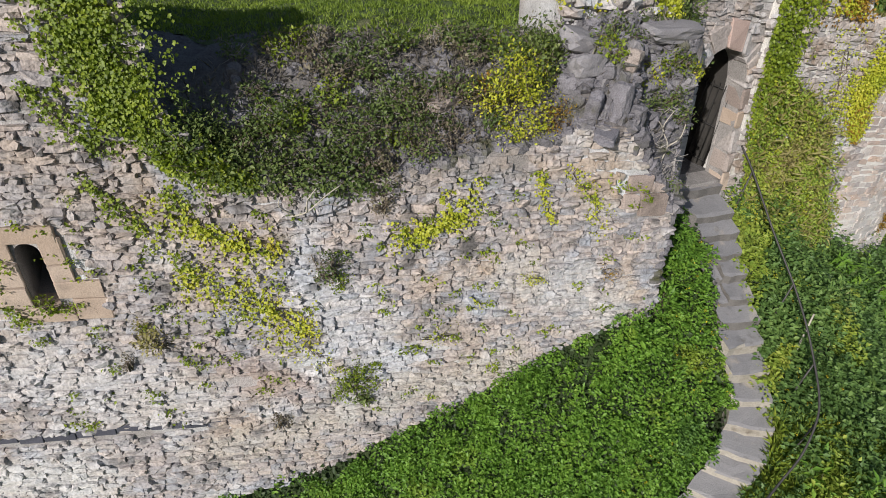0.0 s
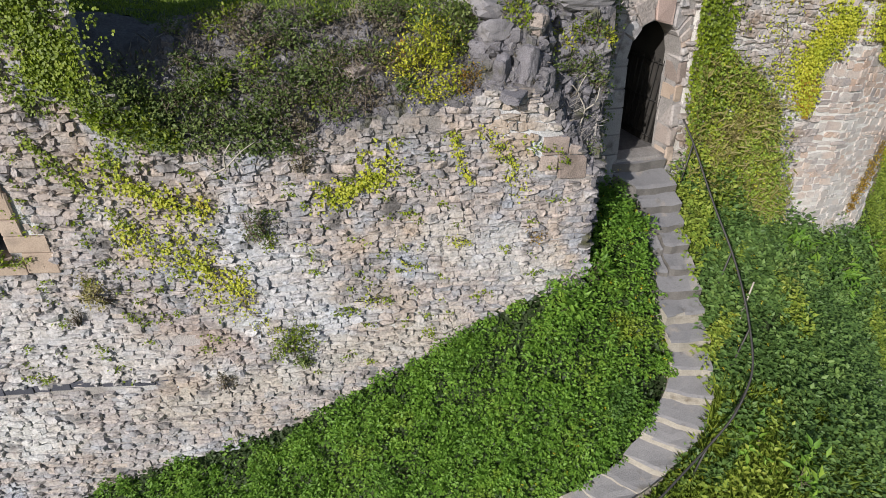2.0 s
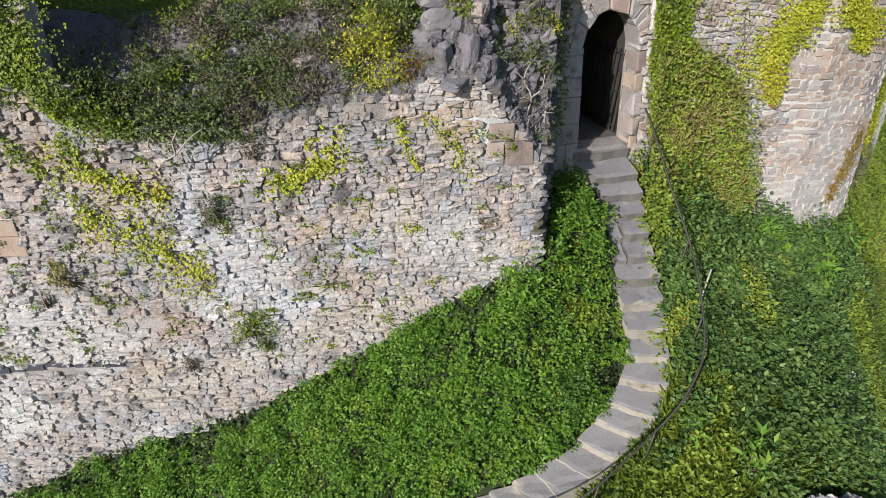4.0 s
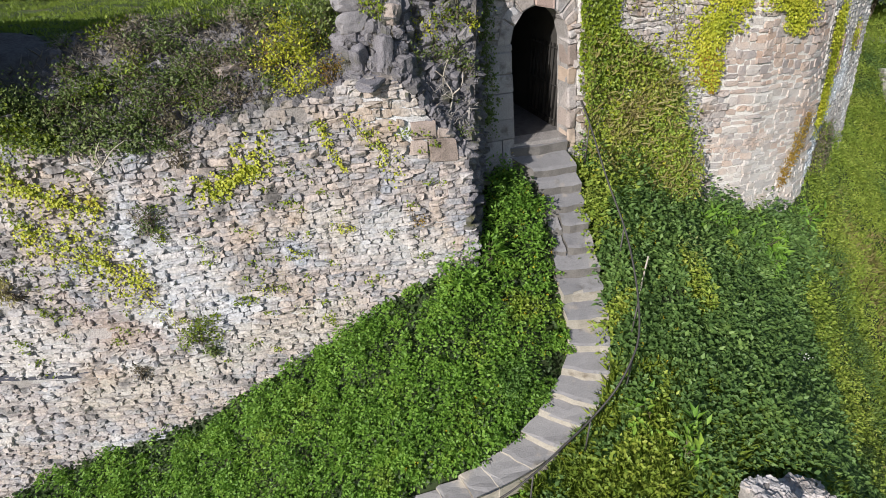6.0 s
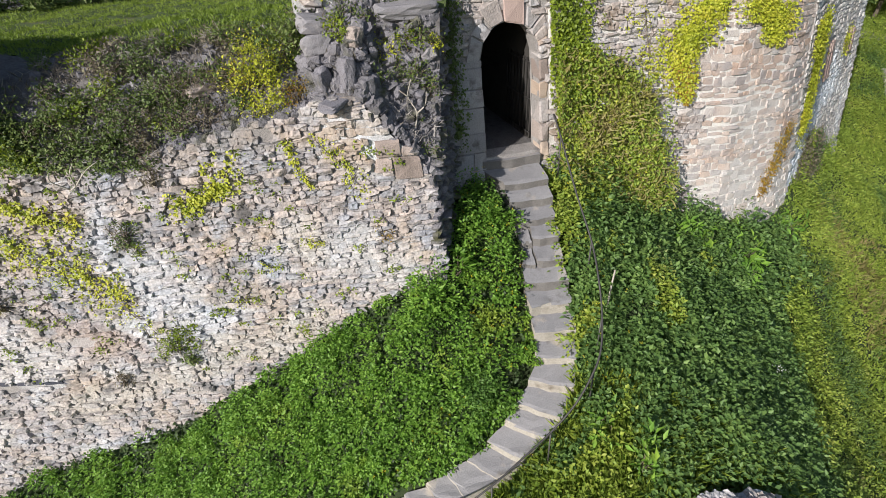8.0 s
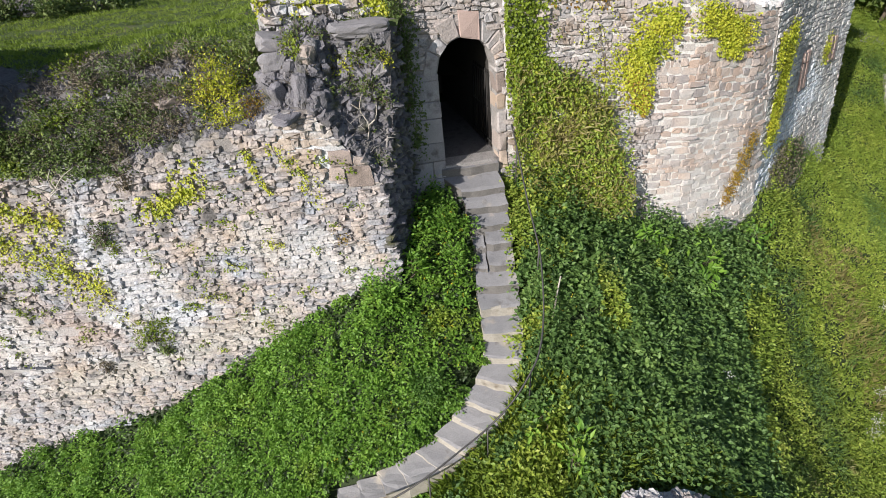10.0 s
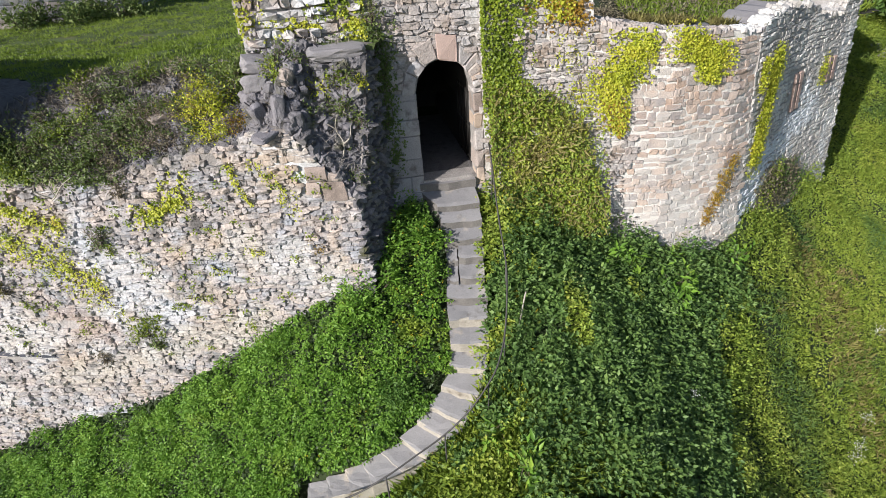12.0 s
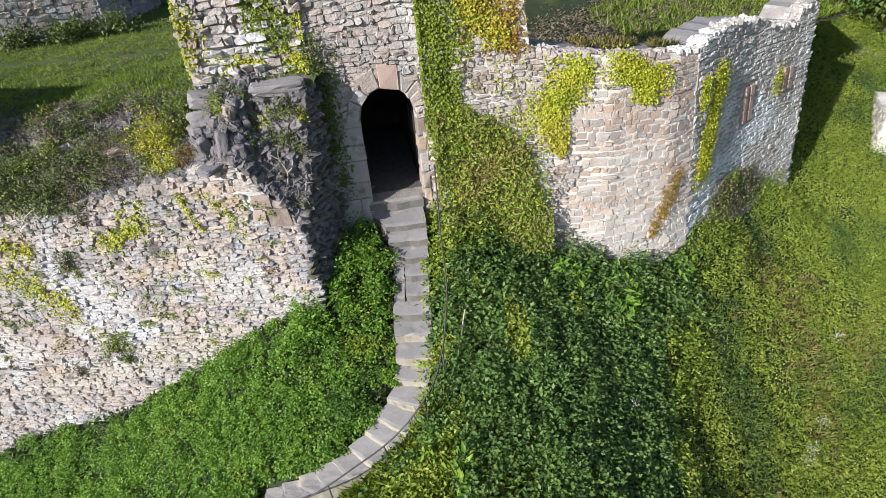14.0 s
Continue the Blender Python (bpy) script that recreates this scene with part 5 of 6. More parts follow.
for x, y, radii, n_, mat, size, label in (
    # ivy behind the stump in the dark leaf, as painted shade
    (-6.30, -2.45, (0.30, 0.35, 0.55), 1500, SHRUB, 0.05, "dark ivy bush in the shade of the wall stump"),
    (-6.35, -2.62, (0.30, 0.20, 0.22), 420, IVY, 0.065, "ivy trailing from the bastion edge"),
    (-5.85, -2.35, (0.55, 0.35, 0.38), 900, SHRUB, 0.055, "dark shaded bramble on the bastion top"),
    (-5.3, -2.25, (0.5, 0.35, 0.35), 750, SHRUB, 0.05, "dark bramble with bare stems"),
    (-4.75, -2.30, (0.42, 0.32, 0.42), 800, SHRUB, 0.055, "dark green bramble on the bastion top"),
    (-4.45, -2.15, (0.28, 0.25, 0.35), 420, HEATH, 0.05, "brown seeding shrub on the bastion top"),
    (-4.0, -1.95, (0.45, 0.35, 0.32), 420, SHRUB, 0.04, "twiggy grey-green shrub on the rubble"),
    (-3.6, -1.9, (0.42, 0.32, 0.30), 330, HEATH, 0.04, "dry twiggy shrub on the rubble"),
    (-4.60, -1.98, (0.40, 0.30, 0.34), 650, SHRUB, 0.045, "dark green bramble on the bastion top"),
    (-4.15, -1.70, (0.38, 0.28, 0.30), 480, SHRUB, 0.04, "twiggy grey-green shrub on the rubble"),
    (-5.05, -1.90, (0.40, 0.30, 0.30), 520, SHRUB, 0.045, "dark bramble with bare stems"),
    (-5.55, -2.10, (0.38, 0.30, 0.30), 560, SHRUB, 0.045, "dark shaded bramble on the bastion top"),
    (-3.70, -1.65, (0.34, 0.26, 0.26), 380, HEATH, 0.035, "dry twiggy shrub on the rubble"),
    (-3.35, -1.55, (0.30, 0.25, 0.26), 220, HEATH, 0.04, "dry brown shrub on the rubble"),
    (-3.25, -1.45, (0.16, 0.14, 0.20), 130, AUTUMN, 0.045, "small orange-leaved shrub on the rubble"),
    (-2.92, -1.60, (0.40, 0.32, 0.50), 1700, YELLOW_IVY, 0.042, "bright yellow-green ivy bush"),
    (-2.85, -1.85, (0.34, 0.20, 0.22), 520, YELLOW_IVY, 0.04, "yellow-green ivy on the rubble"),
    (-2.42, -1.72, (0.24, 0.18, 0.26), 420, AUTUMN, 0.032, "reddish dry shrub on the rubble"),
    (-2.60, -1.15, (0.42, 0.32, 0.46), 1100, SHRUB, 0.06, "dark green ivy mound"),
    (-1.85, -1.30, (0.20, 0.16, 0.22), 300, IVY, 0.05, "small leafy shrub among the stones"),
    (-1.30, -1.10, (0.22, 0.14, 0.18), 230, YELLOW_IVY, 0.045, "yellowing ivy under the ledge of the broken wall"),
    (-1.02, -1.06, (0.24, 0.14, 0.18), 260, IVY, 0.045, "olive ivy under the ledge of the broken wall"),
    # shaded tufts here use the dark leaf, painting the core's shade
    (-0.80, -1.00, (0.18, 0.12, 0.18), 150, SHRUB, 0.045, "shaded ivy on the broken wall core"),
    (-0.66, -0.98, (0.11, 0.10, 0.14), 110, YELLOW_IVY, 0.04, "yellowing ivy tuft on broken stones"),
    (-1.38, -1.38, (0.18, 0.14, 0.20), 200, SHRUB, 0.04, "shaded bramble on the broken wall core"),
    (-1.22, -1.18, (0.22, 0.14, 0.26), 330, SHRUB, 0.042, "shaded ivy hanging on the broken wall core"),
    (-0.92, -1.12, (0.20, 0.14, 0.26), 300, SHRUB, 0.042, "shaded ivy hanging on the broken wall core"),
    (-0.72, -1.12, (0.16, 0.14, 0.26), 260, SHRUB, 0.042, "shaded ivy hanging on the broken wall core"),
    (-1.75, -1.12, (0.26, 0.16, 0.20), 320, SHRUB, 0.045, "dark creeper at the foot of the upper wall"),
    # tuft added near the tip to throw shade towards the threshold
    (-0.70, -1.45, (0.15, 0.18, 0.16), 160, SHRUB, 0.04, "low leafy tuft added on the broken wall core"),
    (-0.86, -1.32, (0.12, 0.10, 0.10), 80, SHRUB, 0.04, "low leafy tuft added on the broken wall core"),
):
    bush("shrub", label, on_top(x, y), tuple(1.05 * q for q in radii), int(n_ * 1.4), mat, size, 18)
for x, z_, r_, n_, mat, label in ((-4.85, -1.95, 0.26, 760, IVY, "green leafy plant rooted in the wall"), (-4.72, -2.2, 0.14, 220, SHRUB, "green leafy plant rooted in the wall"), (-5.0, -0.05, 0.20, 340, SHRUB, "dusty green plant rooted in the wall"), (-8.12, -0.40, 0.12, 120, IVY, "tuft of weeds on the slit window's sill"), (-7.08, -0.98, 0.26, 620, DRY_GRASS, "dusty yellow shrub rooted in the wall"), (-5.9, -2.55, 0.17, 260, HEATH, "dark tuft rooted in the wall"), (-7.5, -1.3, 0.10, 40, HEATH, "withered tuft in a wall hole"), (-4.35, 0.82, 0.16, 160, HEATH, "dry hanging weed on the wall edge")):
    p = left.at(LX(x), z_, 0.06)
    bush("wall_tuft", label, p, (r_, r_ * 0.8, r_ * 1.4), n_, mat, 0.045, 9, "plant")

# ivy filling the corner between stump and gate pier, bulked out to shade the pier
# dark shrub leaf in place of ivy leaf: shade in the colour
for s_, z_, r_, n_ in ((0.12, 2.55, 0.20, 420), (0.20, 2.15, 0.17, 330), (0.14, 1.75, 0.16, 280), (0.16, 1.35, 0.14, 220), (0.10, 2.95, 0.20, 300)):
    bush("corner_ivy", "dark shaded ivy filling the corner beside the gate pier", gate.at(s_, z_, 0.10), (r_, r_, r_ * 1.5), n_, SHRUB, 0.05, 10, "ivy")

# tiny weeds in the joints of the bastion
s_, z_ = [], []
for k in range(190):
    a, b = LX(rng.uniform(-8.6, -0.9)), rng.uniform(-2.4, 1.2)
    if b < left_top(a) - 0.15 and b > gz(*left.at(a, b).xy) + 0.3:
        m_ = int(rng.integers(6, 26))
        s_ += list(a + rng.normal(0, 0.05, m_))
        z_ += list(b + rng.normal(0, 0.03, m_))
at = np.array([left.at(a, b, rng.uniform(0.03, 0.10)) for a, b in zip(s_, z_)])
n_ = len(at)
ln_ = rng.uniform(0.025, 0.06, n_)
tagged(new("joint_weeds", leaf_mesh("joint_weeds", at, unit(rng.normal(0, 0.6, (n_, 3)) + [0, -0.6, 0.1]), unit(rng.normal(0, 0.3, (n_, 3)) + [0, -0.6, 0.8]), ln_, ln_ * 0.6, IVY)), "tiny green weeds rooted in the wall joints", "plants", kind="stuff")

# bare pale branches
for spots, label in (
    ([[(-5.35, -2.72, 0.80), (-5.15, -2.80, 0.92), (-4.95, -2.78, 1.12), (-4.80, -2.70, 1.22)], [(-5.15, -2.80, 0.92), (-5.12, -2.85, 1.10), (-5.02, -2.85, 1.25)], [(-5.3, -2.75, 0.84), (-5.42, -2.86, 1.0), (-5.4, -2.85, 1.12)]], "bleached dead branch hanging over the wall edge"),
    ([[(-0.92, -1.45, 1.10), (-0.86, -1.42, 1.40), (-0.98, -1.38, 1.62), (-0.92, -1.40, 1.85)], [(-0.86, -1.42, 1.40), (-0.74, -1.42, 1.52), (-0.72, -1.40, 1.70)], [(-0.98, -1.38, 1.62), (-1.08, -1.44, 1.72)], [(-0.9, -1.44, 1.2), (-1.05, -1.50, 1.22)]], "bleached bare branch against the shaded rubble"),
):
    root = thing("dead_branch", label, "branch")
    for sp in spots:
        part("branch", rods("branch", [(smooth_line(sp, 4), 0.012, 0.005)], PALE_WOOD), root)

for x, y, q in ((-0.85, -1.5, 0.26), (-0.72, -1.25, 0.24), (-1.1, -1.45, 0.28), (-0.95, -1.15, 0.26), (-3.9, -1.7, 0.34), (-5.0, -2.3, 0.36), (-4.3, -2.2, 0.34), (-5.6, -2.4, 0.34)):
    bush("bare_shrub", "leafless grey twigs among the rubble", on_top(x, y), (q, q, q), 0, TWIG, 0.04, 16, twig_mat=STRAW_TWIG)

# fallen and standing stones on the bastion
def boulder(name, at, size, mat, turn=0.0, label="", seed=0):
    bm = bmesh.new()
    bmesh.ops.create_icosphere(bm, subdivisions=3, radius=0.5)
    for v in bm.verts:
        c = v.co * 2
        k = max(abs(c.x), abs(c.y), abs(c.z))
        c = c.lerp(c / k, 0.75) * 0.5
        c *= 1 + 0.20 * fractal(c.x + seed, c.y, c.z, 1.6, 2) + 0.09 * fractal(c.x - seed, c.y, c.z, 6.0, 3)
        v.co = Vector((c.x * size[0], c.y * size[1], c.z * size[2]))
    ob = new(name, from_bm(name, bm, mat))
    ob.matrix_world = pose(*at, rng.normal(0, 8), rng.normal(0, 8), turn)
    return tagged(ob, label, "stone", "fallen stones")


for k, (x, y, dz, size, mat, label) in enumerate((
    (-1.62, -1.42, 0.05, (0.20, 0.16, 0.26), STONE, "pale upright stone on the bastion top"),
    (-1.72, -1.66, 0.12, (0.25, 0.18, 0.40), STONE, "grey block standing on the broken wall"),
    (-2.02, -1.70, 0.10, (0.24, 0.18, 0.38), STONE, "grey block standing on the broken wall"),
    (-1.85, -1.86, -0.02, (0.52, 0.25, 0.10), STONE, "flat slab of broken masonry"),
    (-2.15, -1.12, 0.0, (0.60, 0.36, 0.22), CAP, "large weathered lump of core masonry"),
    (-1.02, -0.84, 0.0, (0.86, 0.34, 0.20), CAP, "large weathered lump of core masonry"),
    (-2.12, -1.42, 0.0, (0.42, 0.32, 0.26), CAP, "grey lump of core masonry on the rubble"),
    (-1.12, -1.28, 0.0, (0.26, 0.2, 0.18), STONE, "broken stone in the rubble"),
    (-1.50, -1.60, -0.10, (0.30, 0.22, 0.34), STONE, "broken stone in the rubble"),
    (-1.40, -1.66, -0.05, (0.24, 0.20, 0.24), STONE, "broken stone in the rubble"),
    (-1.46, -1.44, -0.15, (0.26, 0.22, 0.40), STONE, "broken stone in the rubble"),
    (-1.24, -1.66, -0.02, (0.26, 0.18, 0.18), STONE, "broken stone in the rubble"),
    (-0.95, -1.5, -0.05, (0.24, 0.2, 0.16), STONE, "broken stone in the rubble"),
    (-0.88, -1.3, 0.05, (0.2, 0.16, 0.16), STONE, "broken stone in the rubble"),
    (-1.59, -1.33, 0.06, (0.17, 0.13, 0.22), CAP, "small pale stone wedged in the ivy"),
    (-3.75, -1.62, 0.0, (0.42, 0.25, 0.12), STONE, "pale flat stone on the bastion top"),
    (-2.3, -1.45, 0.0, (0.25, 0.2, 0.2), STONE, "broken stone among the ivy"),
)):
    boulder("fallen_stone", (x, y, mound(x, y) + dz), size, (SHADE_TONED_STONE, QUOIN)[k in (0, 15)] if mat is STONE else mat, 24.0 + rng.normal(0, 6) if mat is CAP else rng.uniform(0, 180), label, k * 3.1)

v, f = [], []
for k in range(900):
    x = rng.uniform(-6.2, -0.75) if k % 3 else rng.uniform(-2.3, -0.62)
    y = face_y(x, edge_top(LX(x))) + abs(rng.normal(0, 0.55)) + 0.08
    if y > crest(x):
        continue
    a, b = ROUGH[int(rng.integers(len(ROUGH)))]
    sc = rng.uniform(0.06, 0.17)
    m = pose(x, y, mound(x, y) - 0.02, *rng.uniform(-15, 15, 2), rng.uniform(0, 360)) @ Matrix.Diagonal((sc, sc * 0.8, sc * 0.36, 1))
    f += [tuple(i + len(v) for i in q) for q in b]
    v += list((np.c_[a, np.ones(len(a))] @ np.array(m).T)[:, :3])
tagged(new("loose_rubble", mesh_of("loose_rubble", v, f, SHADE_TONED_STONE)), "loose rubble strewn on the bastion top", "rubble", kind="stuff")

# angular core rubble bedded in the broken stump
v, f = [], []
while len(v) < 15000:
    x, y = rng.uniform(-2.3, -0.62), rng.uniform(-1.78, -0.85)
    e = 0.05
    if y < face_y(x, edge_top(LX(x))) + (0.10 if x < -1.65 else 0.02):
        continue
    steep = Vector(((mound(x - e, y) - mound(x + e, y)) / (2 * e), (mound(x, y - e) - mound(x, y + e)) / (2 * e), 1.0))
    if rng.random() > steep.length / 6:
        continue
    up = steep.normalized()
    a, b = ROUGH[int(rng.integers(len(ROUGH)))]
    sc = 0.05 + 0.19 * rng.random() ** 2.2
    m = Matrix.Translation((x, y, mound(x, y) - 0.01)) @ up.to_track_quat("Z", "Y").to_matrix().to_4x4() @ pose(0, 0, 0, *rng.normal(0, 16, 2), rng.normal(0, 25)) @ Matrix.Diagonal((sc, sc * rng.uniform(0.45, 0.8), sc * rng.uniform(0.22, 0.45), 1))
    f += [tuple(i + len(v) for i in q) for q in b]
    v += list((np.c_[a, np.ones(len(a))] @ np.array(m).T)[:, :3])
# the scarp's shade is painted in by this dark stone colour
tagged(new("core_rubble", mesh_of("core_rubble", v, f, SHADE_TONED_STONE)), "grey angular rubble of the broken wall core", "rubble", kind="stuff")

# grass of the ward, and dry stalks along the bastion edge
n_ = 90000
x, y = rng.uniform(-15, -2.3, n_), -1.6 + 16 * rng.random(n_) ** 1.5
ok = np.array([top_keep(a, b) and b > crest(a) + 0.1 for a, b in zip(x, y)])
x, y = x[ok], y[ok]
z = np.array([mound(a, b) for a, b in zip(x, y)])
worn = np.abs(y - (4.0 + 0.35 * (x + 10))) < 0.25 + 0.1 * np.sin(3 * x)
blades("ward_grass", x[~worn], y[~worn], z[~worn], 0.075, GRASS, "short green grass of the ward", 0.5, 0.013)
n_ = 1500
x = rng.uniform(-6.6, -0.9, n_)
y = np.array([face_y(a, edge_top(LX(a))) for a in x]) + np.abs(rng.normal(0.3, 0.7, n_)) + 0.05
ok = np.array([b < crest(a) + 0.35 for a, b in zip(x, y)])
x, y = x[ok], y[ok]
z = np.array([mound(a, b) for a, b in zip(x, y)])
blades("dry_stalks", x, y, z, 0.15, STRAW, "dry stalks and straw on the bastion top", 1.0, 0.006)
n_ = 2200
x = rng.uniform(-6.0, -2.4, n_)
y = np.array([crest(a) for a in x]) - rng.uniform(-0.15, 0.85, n_)
z = np.array([mound(a, b) for a, b in zip(x, y)])
blades("crest_straw", x, y, z, 0.11, STRAW, "matted pale dry grass along the crest of the bastion", 1.1, 0.006, (0.3, -0.5))
for k in range(64):
    x = rng.uniform(-6.2, -2.3)
    y = face_y(x, edge_top(LX(x))) + rng.uniform(0.25, 1.5)
    q = rng.uniform(0.14, 0.28)
    bush("shrub", "low dry twiggy shrub on the rubble", on_top(x, y), (q, q, q * 0.8), int(260 * q / 0.25), (SHRUB, IVY, SHRUB, HEATH, SHRUB)[k % 5], 0.05, 18, twig_mat=(TWIG, STRAW_TWIG)[k % 2])

# ---------------------------------------------------------------- beyond the walls
def inner(x, y):
    return 1.25 + 0.05 * fractal(x, y, 2, 0.8)


# ground behind the curtain, its shade painted as dark earth
tagged(new("inner_ward", sheet("inner_ward", np.arange(-0.6, 12.0, 0.3), np.arange(0.6, 16, 0.3), inner, SHADE_EARTH, lambda x, y: x < 1.6 + y * 0.95 and y > 0.35 * x + 0.5 and y > 1.9)),
    "bare earth inside the curtain wall, coloured dark for shade", "ground", kind="structure")
tops = []
for a, b in zip(rng.uniform(2.9, curtain.length + 0.0, 4500), rng.uniform(0.42, 1.0, 6000)):
    p = curtain.at(a, curtain_top(a), -b)
    if fractal(p.x, p.y, 6, 1.5) > 0.0:
        tops.append(p)
tops = np.array(tops)
blades("wall_top_grass", tops[:, 0], tops[:, 1], tops[:, 2], 0.15, DRY_GRASS, "dry grass growing along the wall top", 0.5, 0.008)


def house_wall(name, line, low, high, label, rows, lengths):
    fc_ = Face(line, 0.02)
    ob = tagged(new(name, wall_mesh(name, fc_, lambda s: low, lambda s: high, 0.6, MORTAR)), label, "castle wall", kind="structure")
    masonry(ob, fc_, lay(fc_, 0, fc_.length, lambda s: low, lambda s: high, rows, lengths), ROUGH, STONE, (0.02, 0.05), lambda s, z: z < 4.2, most=300)
    return ob


house_wall("wall_keep", [(-18.6, 0.9), (-11.9, 7.8)], 0.8, 5.6, "far rubble wall of a castle building across the ward", (0.16, 0.26), (0.25, 0.55))
house_wall("wall_keep_end", [(-11.9, 7.8), (-13.2, 12.4)], 0.8, 5.6, "far rubble wall of a castle building across the ward", (0.16, 0.26), (0.25, 0.55))
for k in range(9):
    t = k / 8
    bush("hedge_shrub", "dark green bushes along the foot of the far wall", on_top(-13.6 + 2.4 * t + rng.normal(0, 0.2), 5.2 + 2.4 * t, 0.0), (0.5, 0.5, 0.5), 320, SHRUB, 0.12, 8)

# a broken piece of wall low on the bank, and a pale one across the slope
stub = Face([(3.0, -4.32), (4.22, -3.84)], 0.10)
stub_top = table([(0, -2.78), (0.45, -2.84), (0.5, -2.98), (1.0, -3.05), (stub.length, -3.28)])
stub_ob = tagged(new("wall_stub", wall_mesh("wall_stub", stub, lambda s: -6.2, stub_top, 0.38, MORTAR)), "broken end of an old stone wall in the bank", "wall", kind="structure")
masonry(stub_ob, stub, lay(stub, 0, stub.length, lambda s: -5.0, lambda s: stub_top(s) + 0.03, (0.08, 0.15), (0.14, 0.3)), ROUGH, STONE, (0.03, 0.09), lambda s, z: True)
coping(stub_ob, stub, stub_top, 0.0, stub.length, 0.36, 80, STONE, (0.08, 0.2))
outer = Face([(13.75, 11.7), (13.2, 9.4)], 0.03)
outer_ob = tagged(new("wall_outer", wall_mesh("wall_outer", outer, lambda s: -4.2, lambda s: -1.45 + 0.06 * math.sin(4 * s), 0.5, POINTING)), "pale limewashed garden wall across the slope", "wall", kind="structure")
masonry(outer_ob, outer, lay(outer, 0, outer.length, lambda s: -3.6, lambda s: -1.42, (0.12, 0.2), (0.2, 0.45)), ROUGH, LIME_STONE, (0.01, 0.04), lambda s, z: True)
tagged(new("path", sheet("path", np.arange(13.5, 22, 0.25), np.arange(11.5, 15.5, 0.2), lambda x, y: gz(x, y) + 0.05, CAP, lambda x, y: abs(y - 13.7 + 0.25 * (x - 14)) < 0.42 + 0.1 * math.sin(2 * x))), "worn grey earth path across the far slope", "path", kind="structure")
x, y = rng.uniform(3.5, 11.5, 14000), rng.uniform(4.0, 15, 14000)
ok = (x < 1.4 + y * 0.95) & (y > 0.35 * x + 1.6) & (x > 4.6 + 0.4 * np.sin(y))
x, y = x[ok], y[ok]
blades("inner_grass", x, y, np.array([inner(p, q) for p, q in zip(x, y)]), 0.3, GRASS, "rough green grass inside the curtain wall", 0.5, 0.025)


def tree(at, height, spread, label, n_=2600, seed=0):
    root = thing("tree", label, "tree", "trees beyond the castle", at=at)
    many, tips = [], []
    lean = Vector((rng.normal(0, 0.3), rng.normal(0, 0.3), 0))
    top = Vector((0, 0, height)) + lean
    part("trunk", rods("trunk", [(smooth_line([(0, 0, -0.3), tuple(Vector((0, 0, height * 0.35)) + lean * 0.3), tuple(top * 0.85)], 5), 0.03 * height, 0.01 * height)], BARK), root)
    for k in range(16):
        t = rng.uniform(0.25, 0.85)
        a = rng.uniform(0, 2 * math.pi)
        s0 = Vector((0, 0, height * t)) + lean * t
        out = Vector((math.cos(a), math.sin(a), rng.uniform(0.1, 0.7))) * spread * rng.uniform(0.5, 1.0) * (1.15 - 0.6 * abs(t - 0.5))
        many.append(([s0, s0 + out * 0.5 + Vector((0, 0, 0.1)), s0 + out], 0.012 * height, 0.004 * height))
        tips += [s0 + out, s0 + out * 0.65, s0 + out * 0.85 + Vector(rng.normal(0, 0.3, 3))]
    tips += [top, top * 0.92]
    part("limbs", rods("limbs", many, BARK), root)
    e = np.array(tips)
    k = rng.integers(len(e), size=n_)
    p = e[k] + rng.normal(0, 0.17 * spread, (n_, 3))
    way = unit(rng.normal(0, 1, (n_, 3)) + [0, 0, -0.2])
    ln_ = 0.22 * rng.uniform(0.6, 1.3, n_)
    part("crown", leaf_mesh("crown", p, way, unit(rng.normal(0, 0.5, (n_, 3)) + [0, 0, 1]), ln_, ln_ * 0.65, SHRUB if seed % 2 else DOCK), root)


for k, (x, y, h_, w_) in enumerate(((13.7, 16.6, 3.2, 1.5), (15.2, 15.6, 3.4, 1.6), (16.8, 15.0, 3.6, 1.7), (14.2, 20.5, 4.5, 2.0), (16.2, 19.6, 4.2, 2.0), (18.2, 18.8, 4.5, 2.0), (20.5, 18.0, 5.0, 2.2), (17.0, 22.5, 6.0, 2.4), (12.6, 22.5, 5.0, 2.2), (20.5, 21.5, 6.0, 2.4), (23.0, 17.5, 5.5, 2.2))):
    tree((x, y, gz(x, y) - 0.1), h_, w_, "broad-leaved tree in full leaf on the far slope", seed=k)


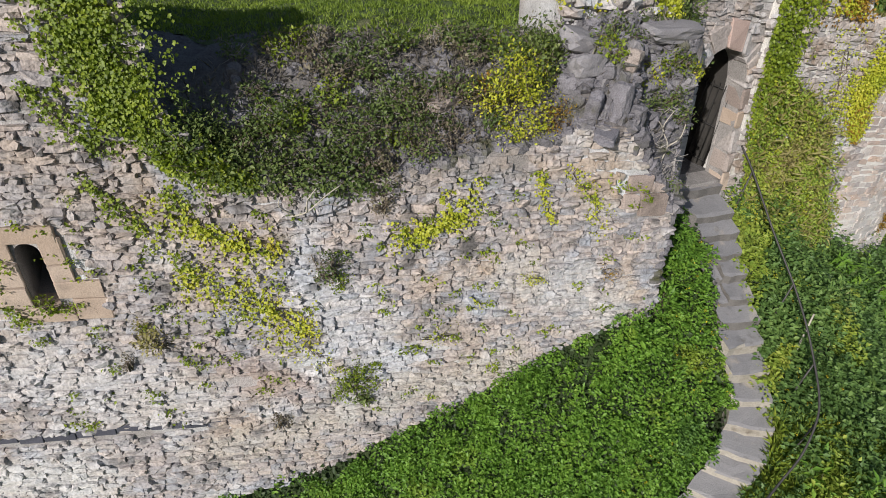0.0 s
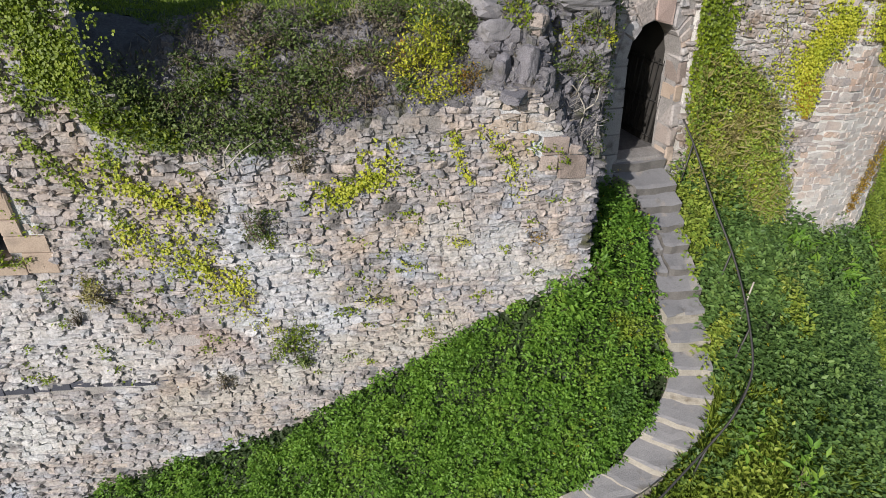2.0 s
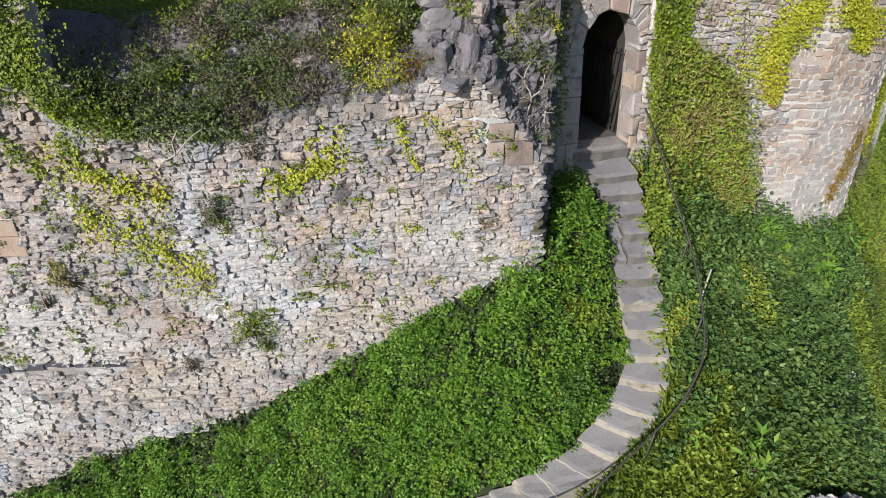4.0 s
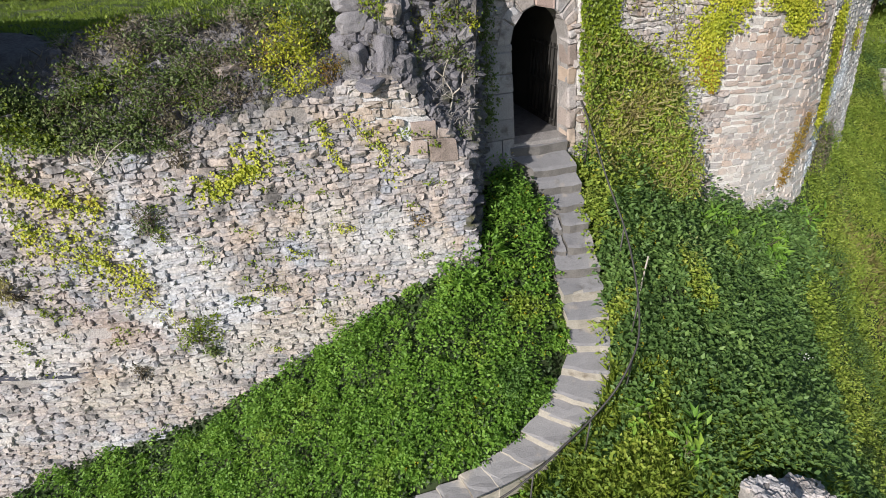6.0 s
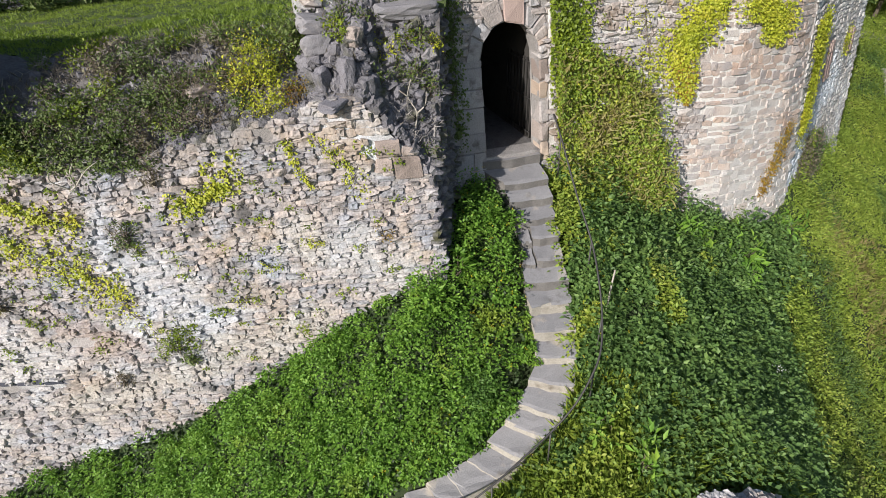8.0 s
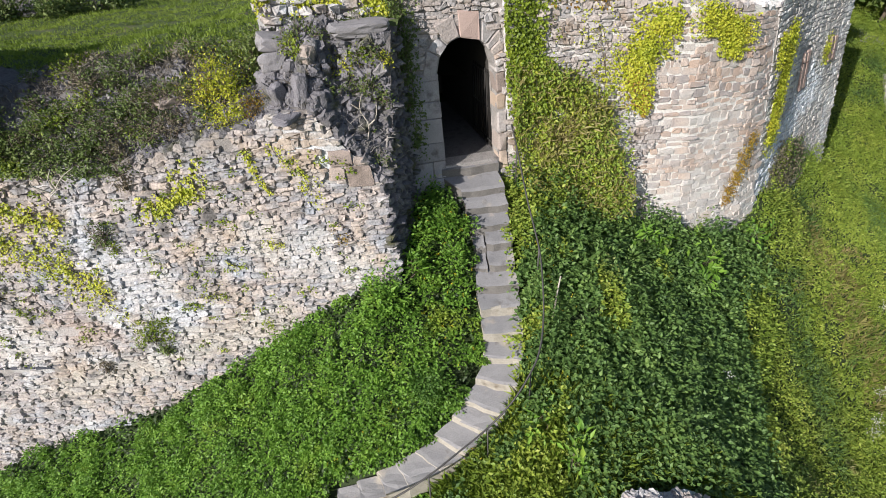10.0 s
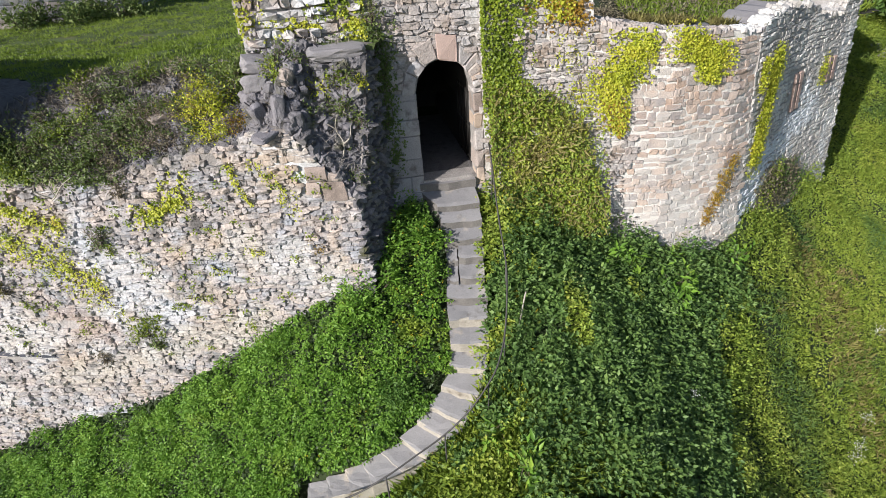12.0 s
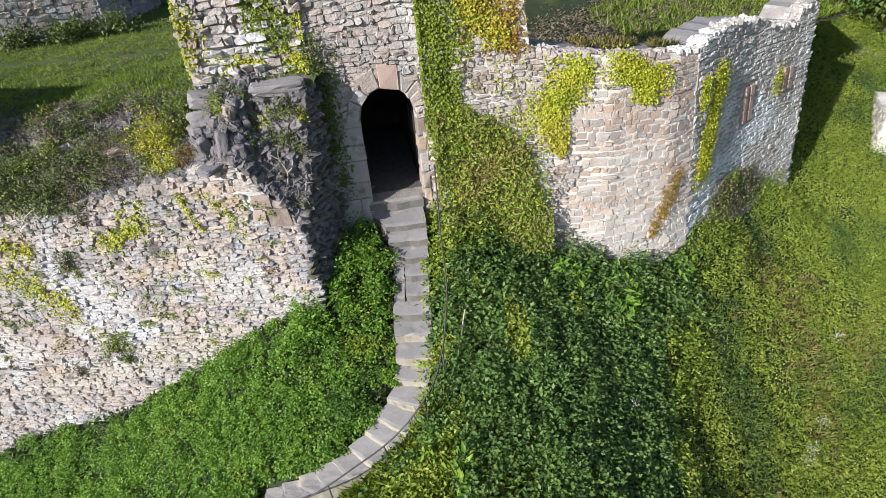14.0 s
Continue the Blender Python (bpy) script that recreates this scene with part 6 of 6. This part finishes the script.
# tall leafy shoots at the foot of the curtain, and a few white flower heads
for x, y, r_, n_ in ((3.75, 0.15, 0.30, 110), (4.05, 0.05, 0.22, 70), (4.95, 0.35, 0.34, 130), (5.25, 0.25, 0.28, 90), (5.05, 0.05, 0.3, 90), (6.3, 1.5, 0.3, 90), (1.95, -3.5, 0.28, 90), (2.3, -3.9, 0.3, 90), (-0.35, -1.75, 0.25, 110), (-0.75, -2.2, 0.28, 120)):
    root = bush("leafy_shoot", "tall shoot with long drooping green leaves", (x, y, gz(x, y) + 0.05), (r_, r_, r_ * 1.5), n_, NETTLE, 0.17, 7, "plant", 0.36)
    root["group"] = "shoots on the bank"
for x, y in ((10.77, 3.1), (10.15, 1.2), (9.85, 0.55), (5.22, -1.46), (9.7, 0.3)):
    c = np.array([x, y, gz(x, y) + 0.42])
    p = c + rng.normal(0, 0.10, (60, 3)) * [0.7, 0.7, 1.0]
    root = thing("white_flower", "cluster of small white flower heads on the slope", "flower", "white flowers")
    part("flower_head", kind="stuff", parent=root, me=leaf_mesh("flower_head", p, rand_dirs(60), unit(rng.normal(0, 0.4, (60, 3)) + [0, 0, 1]), np.full(60, 0.03), np.full(60, 0.026), PETAL))
    part("stem", rods("stem", [([(x, y, c[2] - 0.5), (x + 0.02, y, c[2])], 0.006, 0.004)], TWIG), root)

n_ = 700
x, y = rng.uniform(1.5, 9.5, n_), rng.uniform(2.4, 13, n_)
ok = (x < 1.4 + y * 0.95) & (y > 0.35 * x + 1.6)
x, y = x[ok], y[ok]
a, w, fc, ln = dome_leaves(np.c_[x, y, np.array([inner(p, q) for p, q in zip(x, y)])], rng.uniform(0.15, 0.4, len(x)), rng.uniform(0.1, 0.35, len(x)), 30, 0.12)
tagged(new("inner_weeds", leaf_mesh("inner_weeds", a, w, fc, ln, ln * 0.4, HEATH)), "brown withered weeds inside the curtain wall", "plants", kind="stuff")

x, y, z = scatter(900, -1.5, 6, -5, 0.2, lambda x, y: np.abs(side_of_steps(x, y)) < 1.3)
x, y, z = x[:150], y[:150], z[:150]
p = np.repeat(np.c_[x, y, z + rng.uniform(0.25, 0.5, len(x))], 5, axis=0) + rng.normal(0, 0.012, (len(x) * 5, 3))
tagged(new("yellow_flowers", leaf_mesh("yellow_flowers", p, rand_dirs(len(p)), unit(rng.normal(0, 0.4, (len(p), 3)) + [0, 0, 1]), np.full(len(p), 0.020), np.full(len(p), 0.017), YELLOW_PETAL)), "small yellow flowers among the weeds beside the steps", "flowers", kind="stuff")
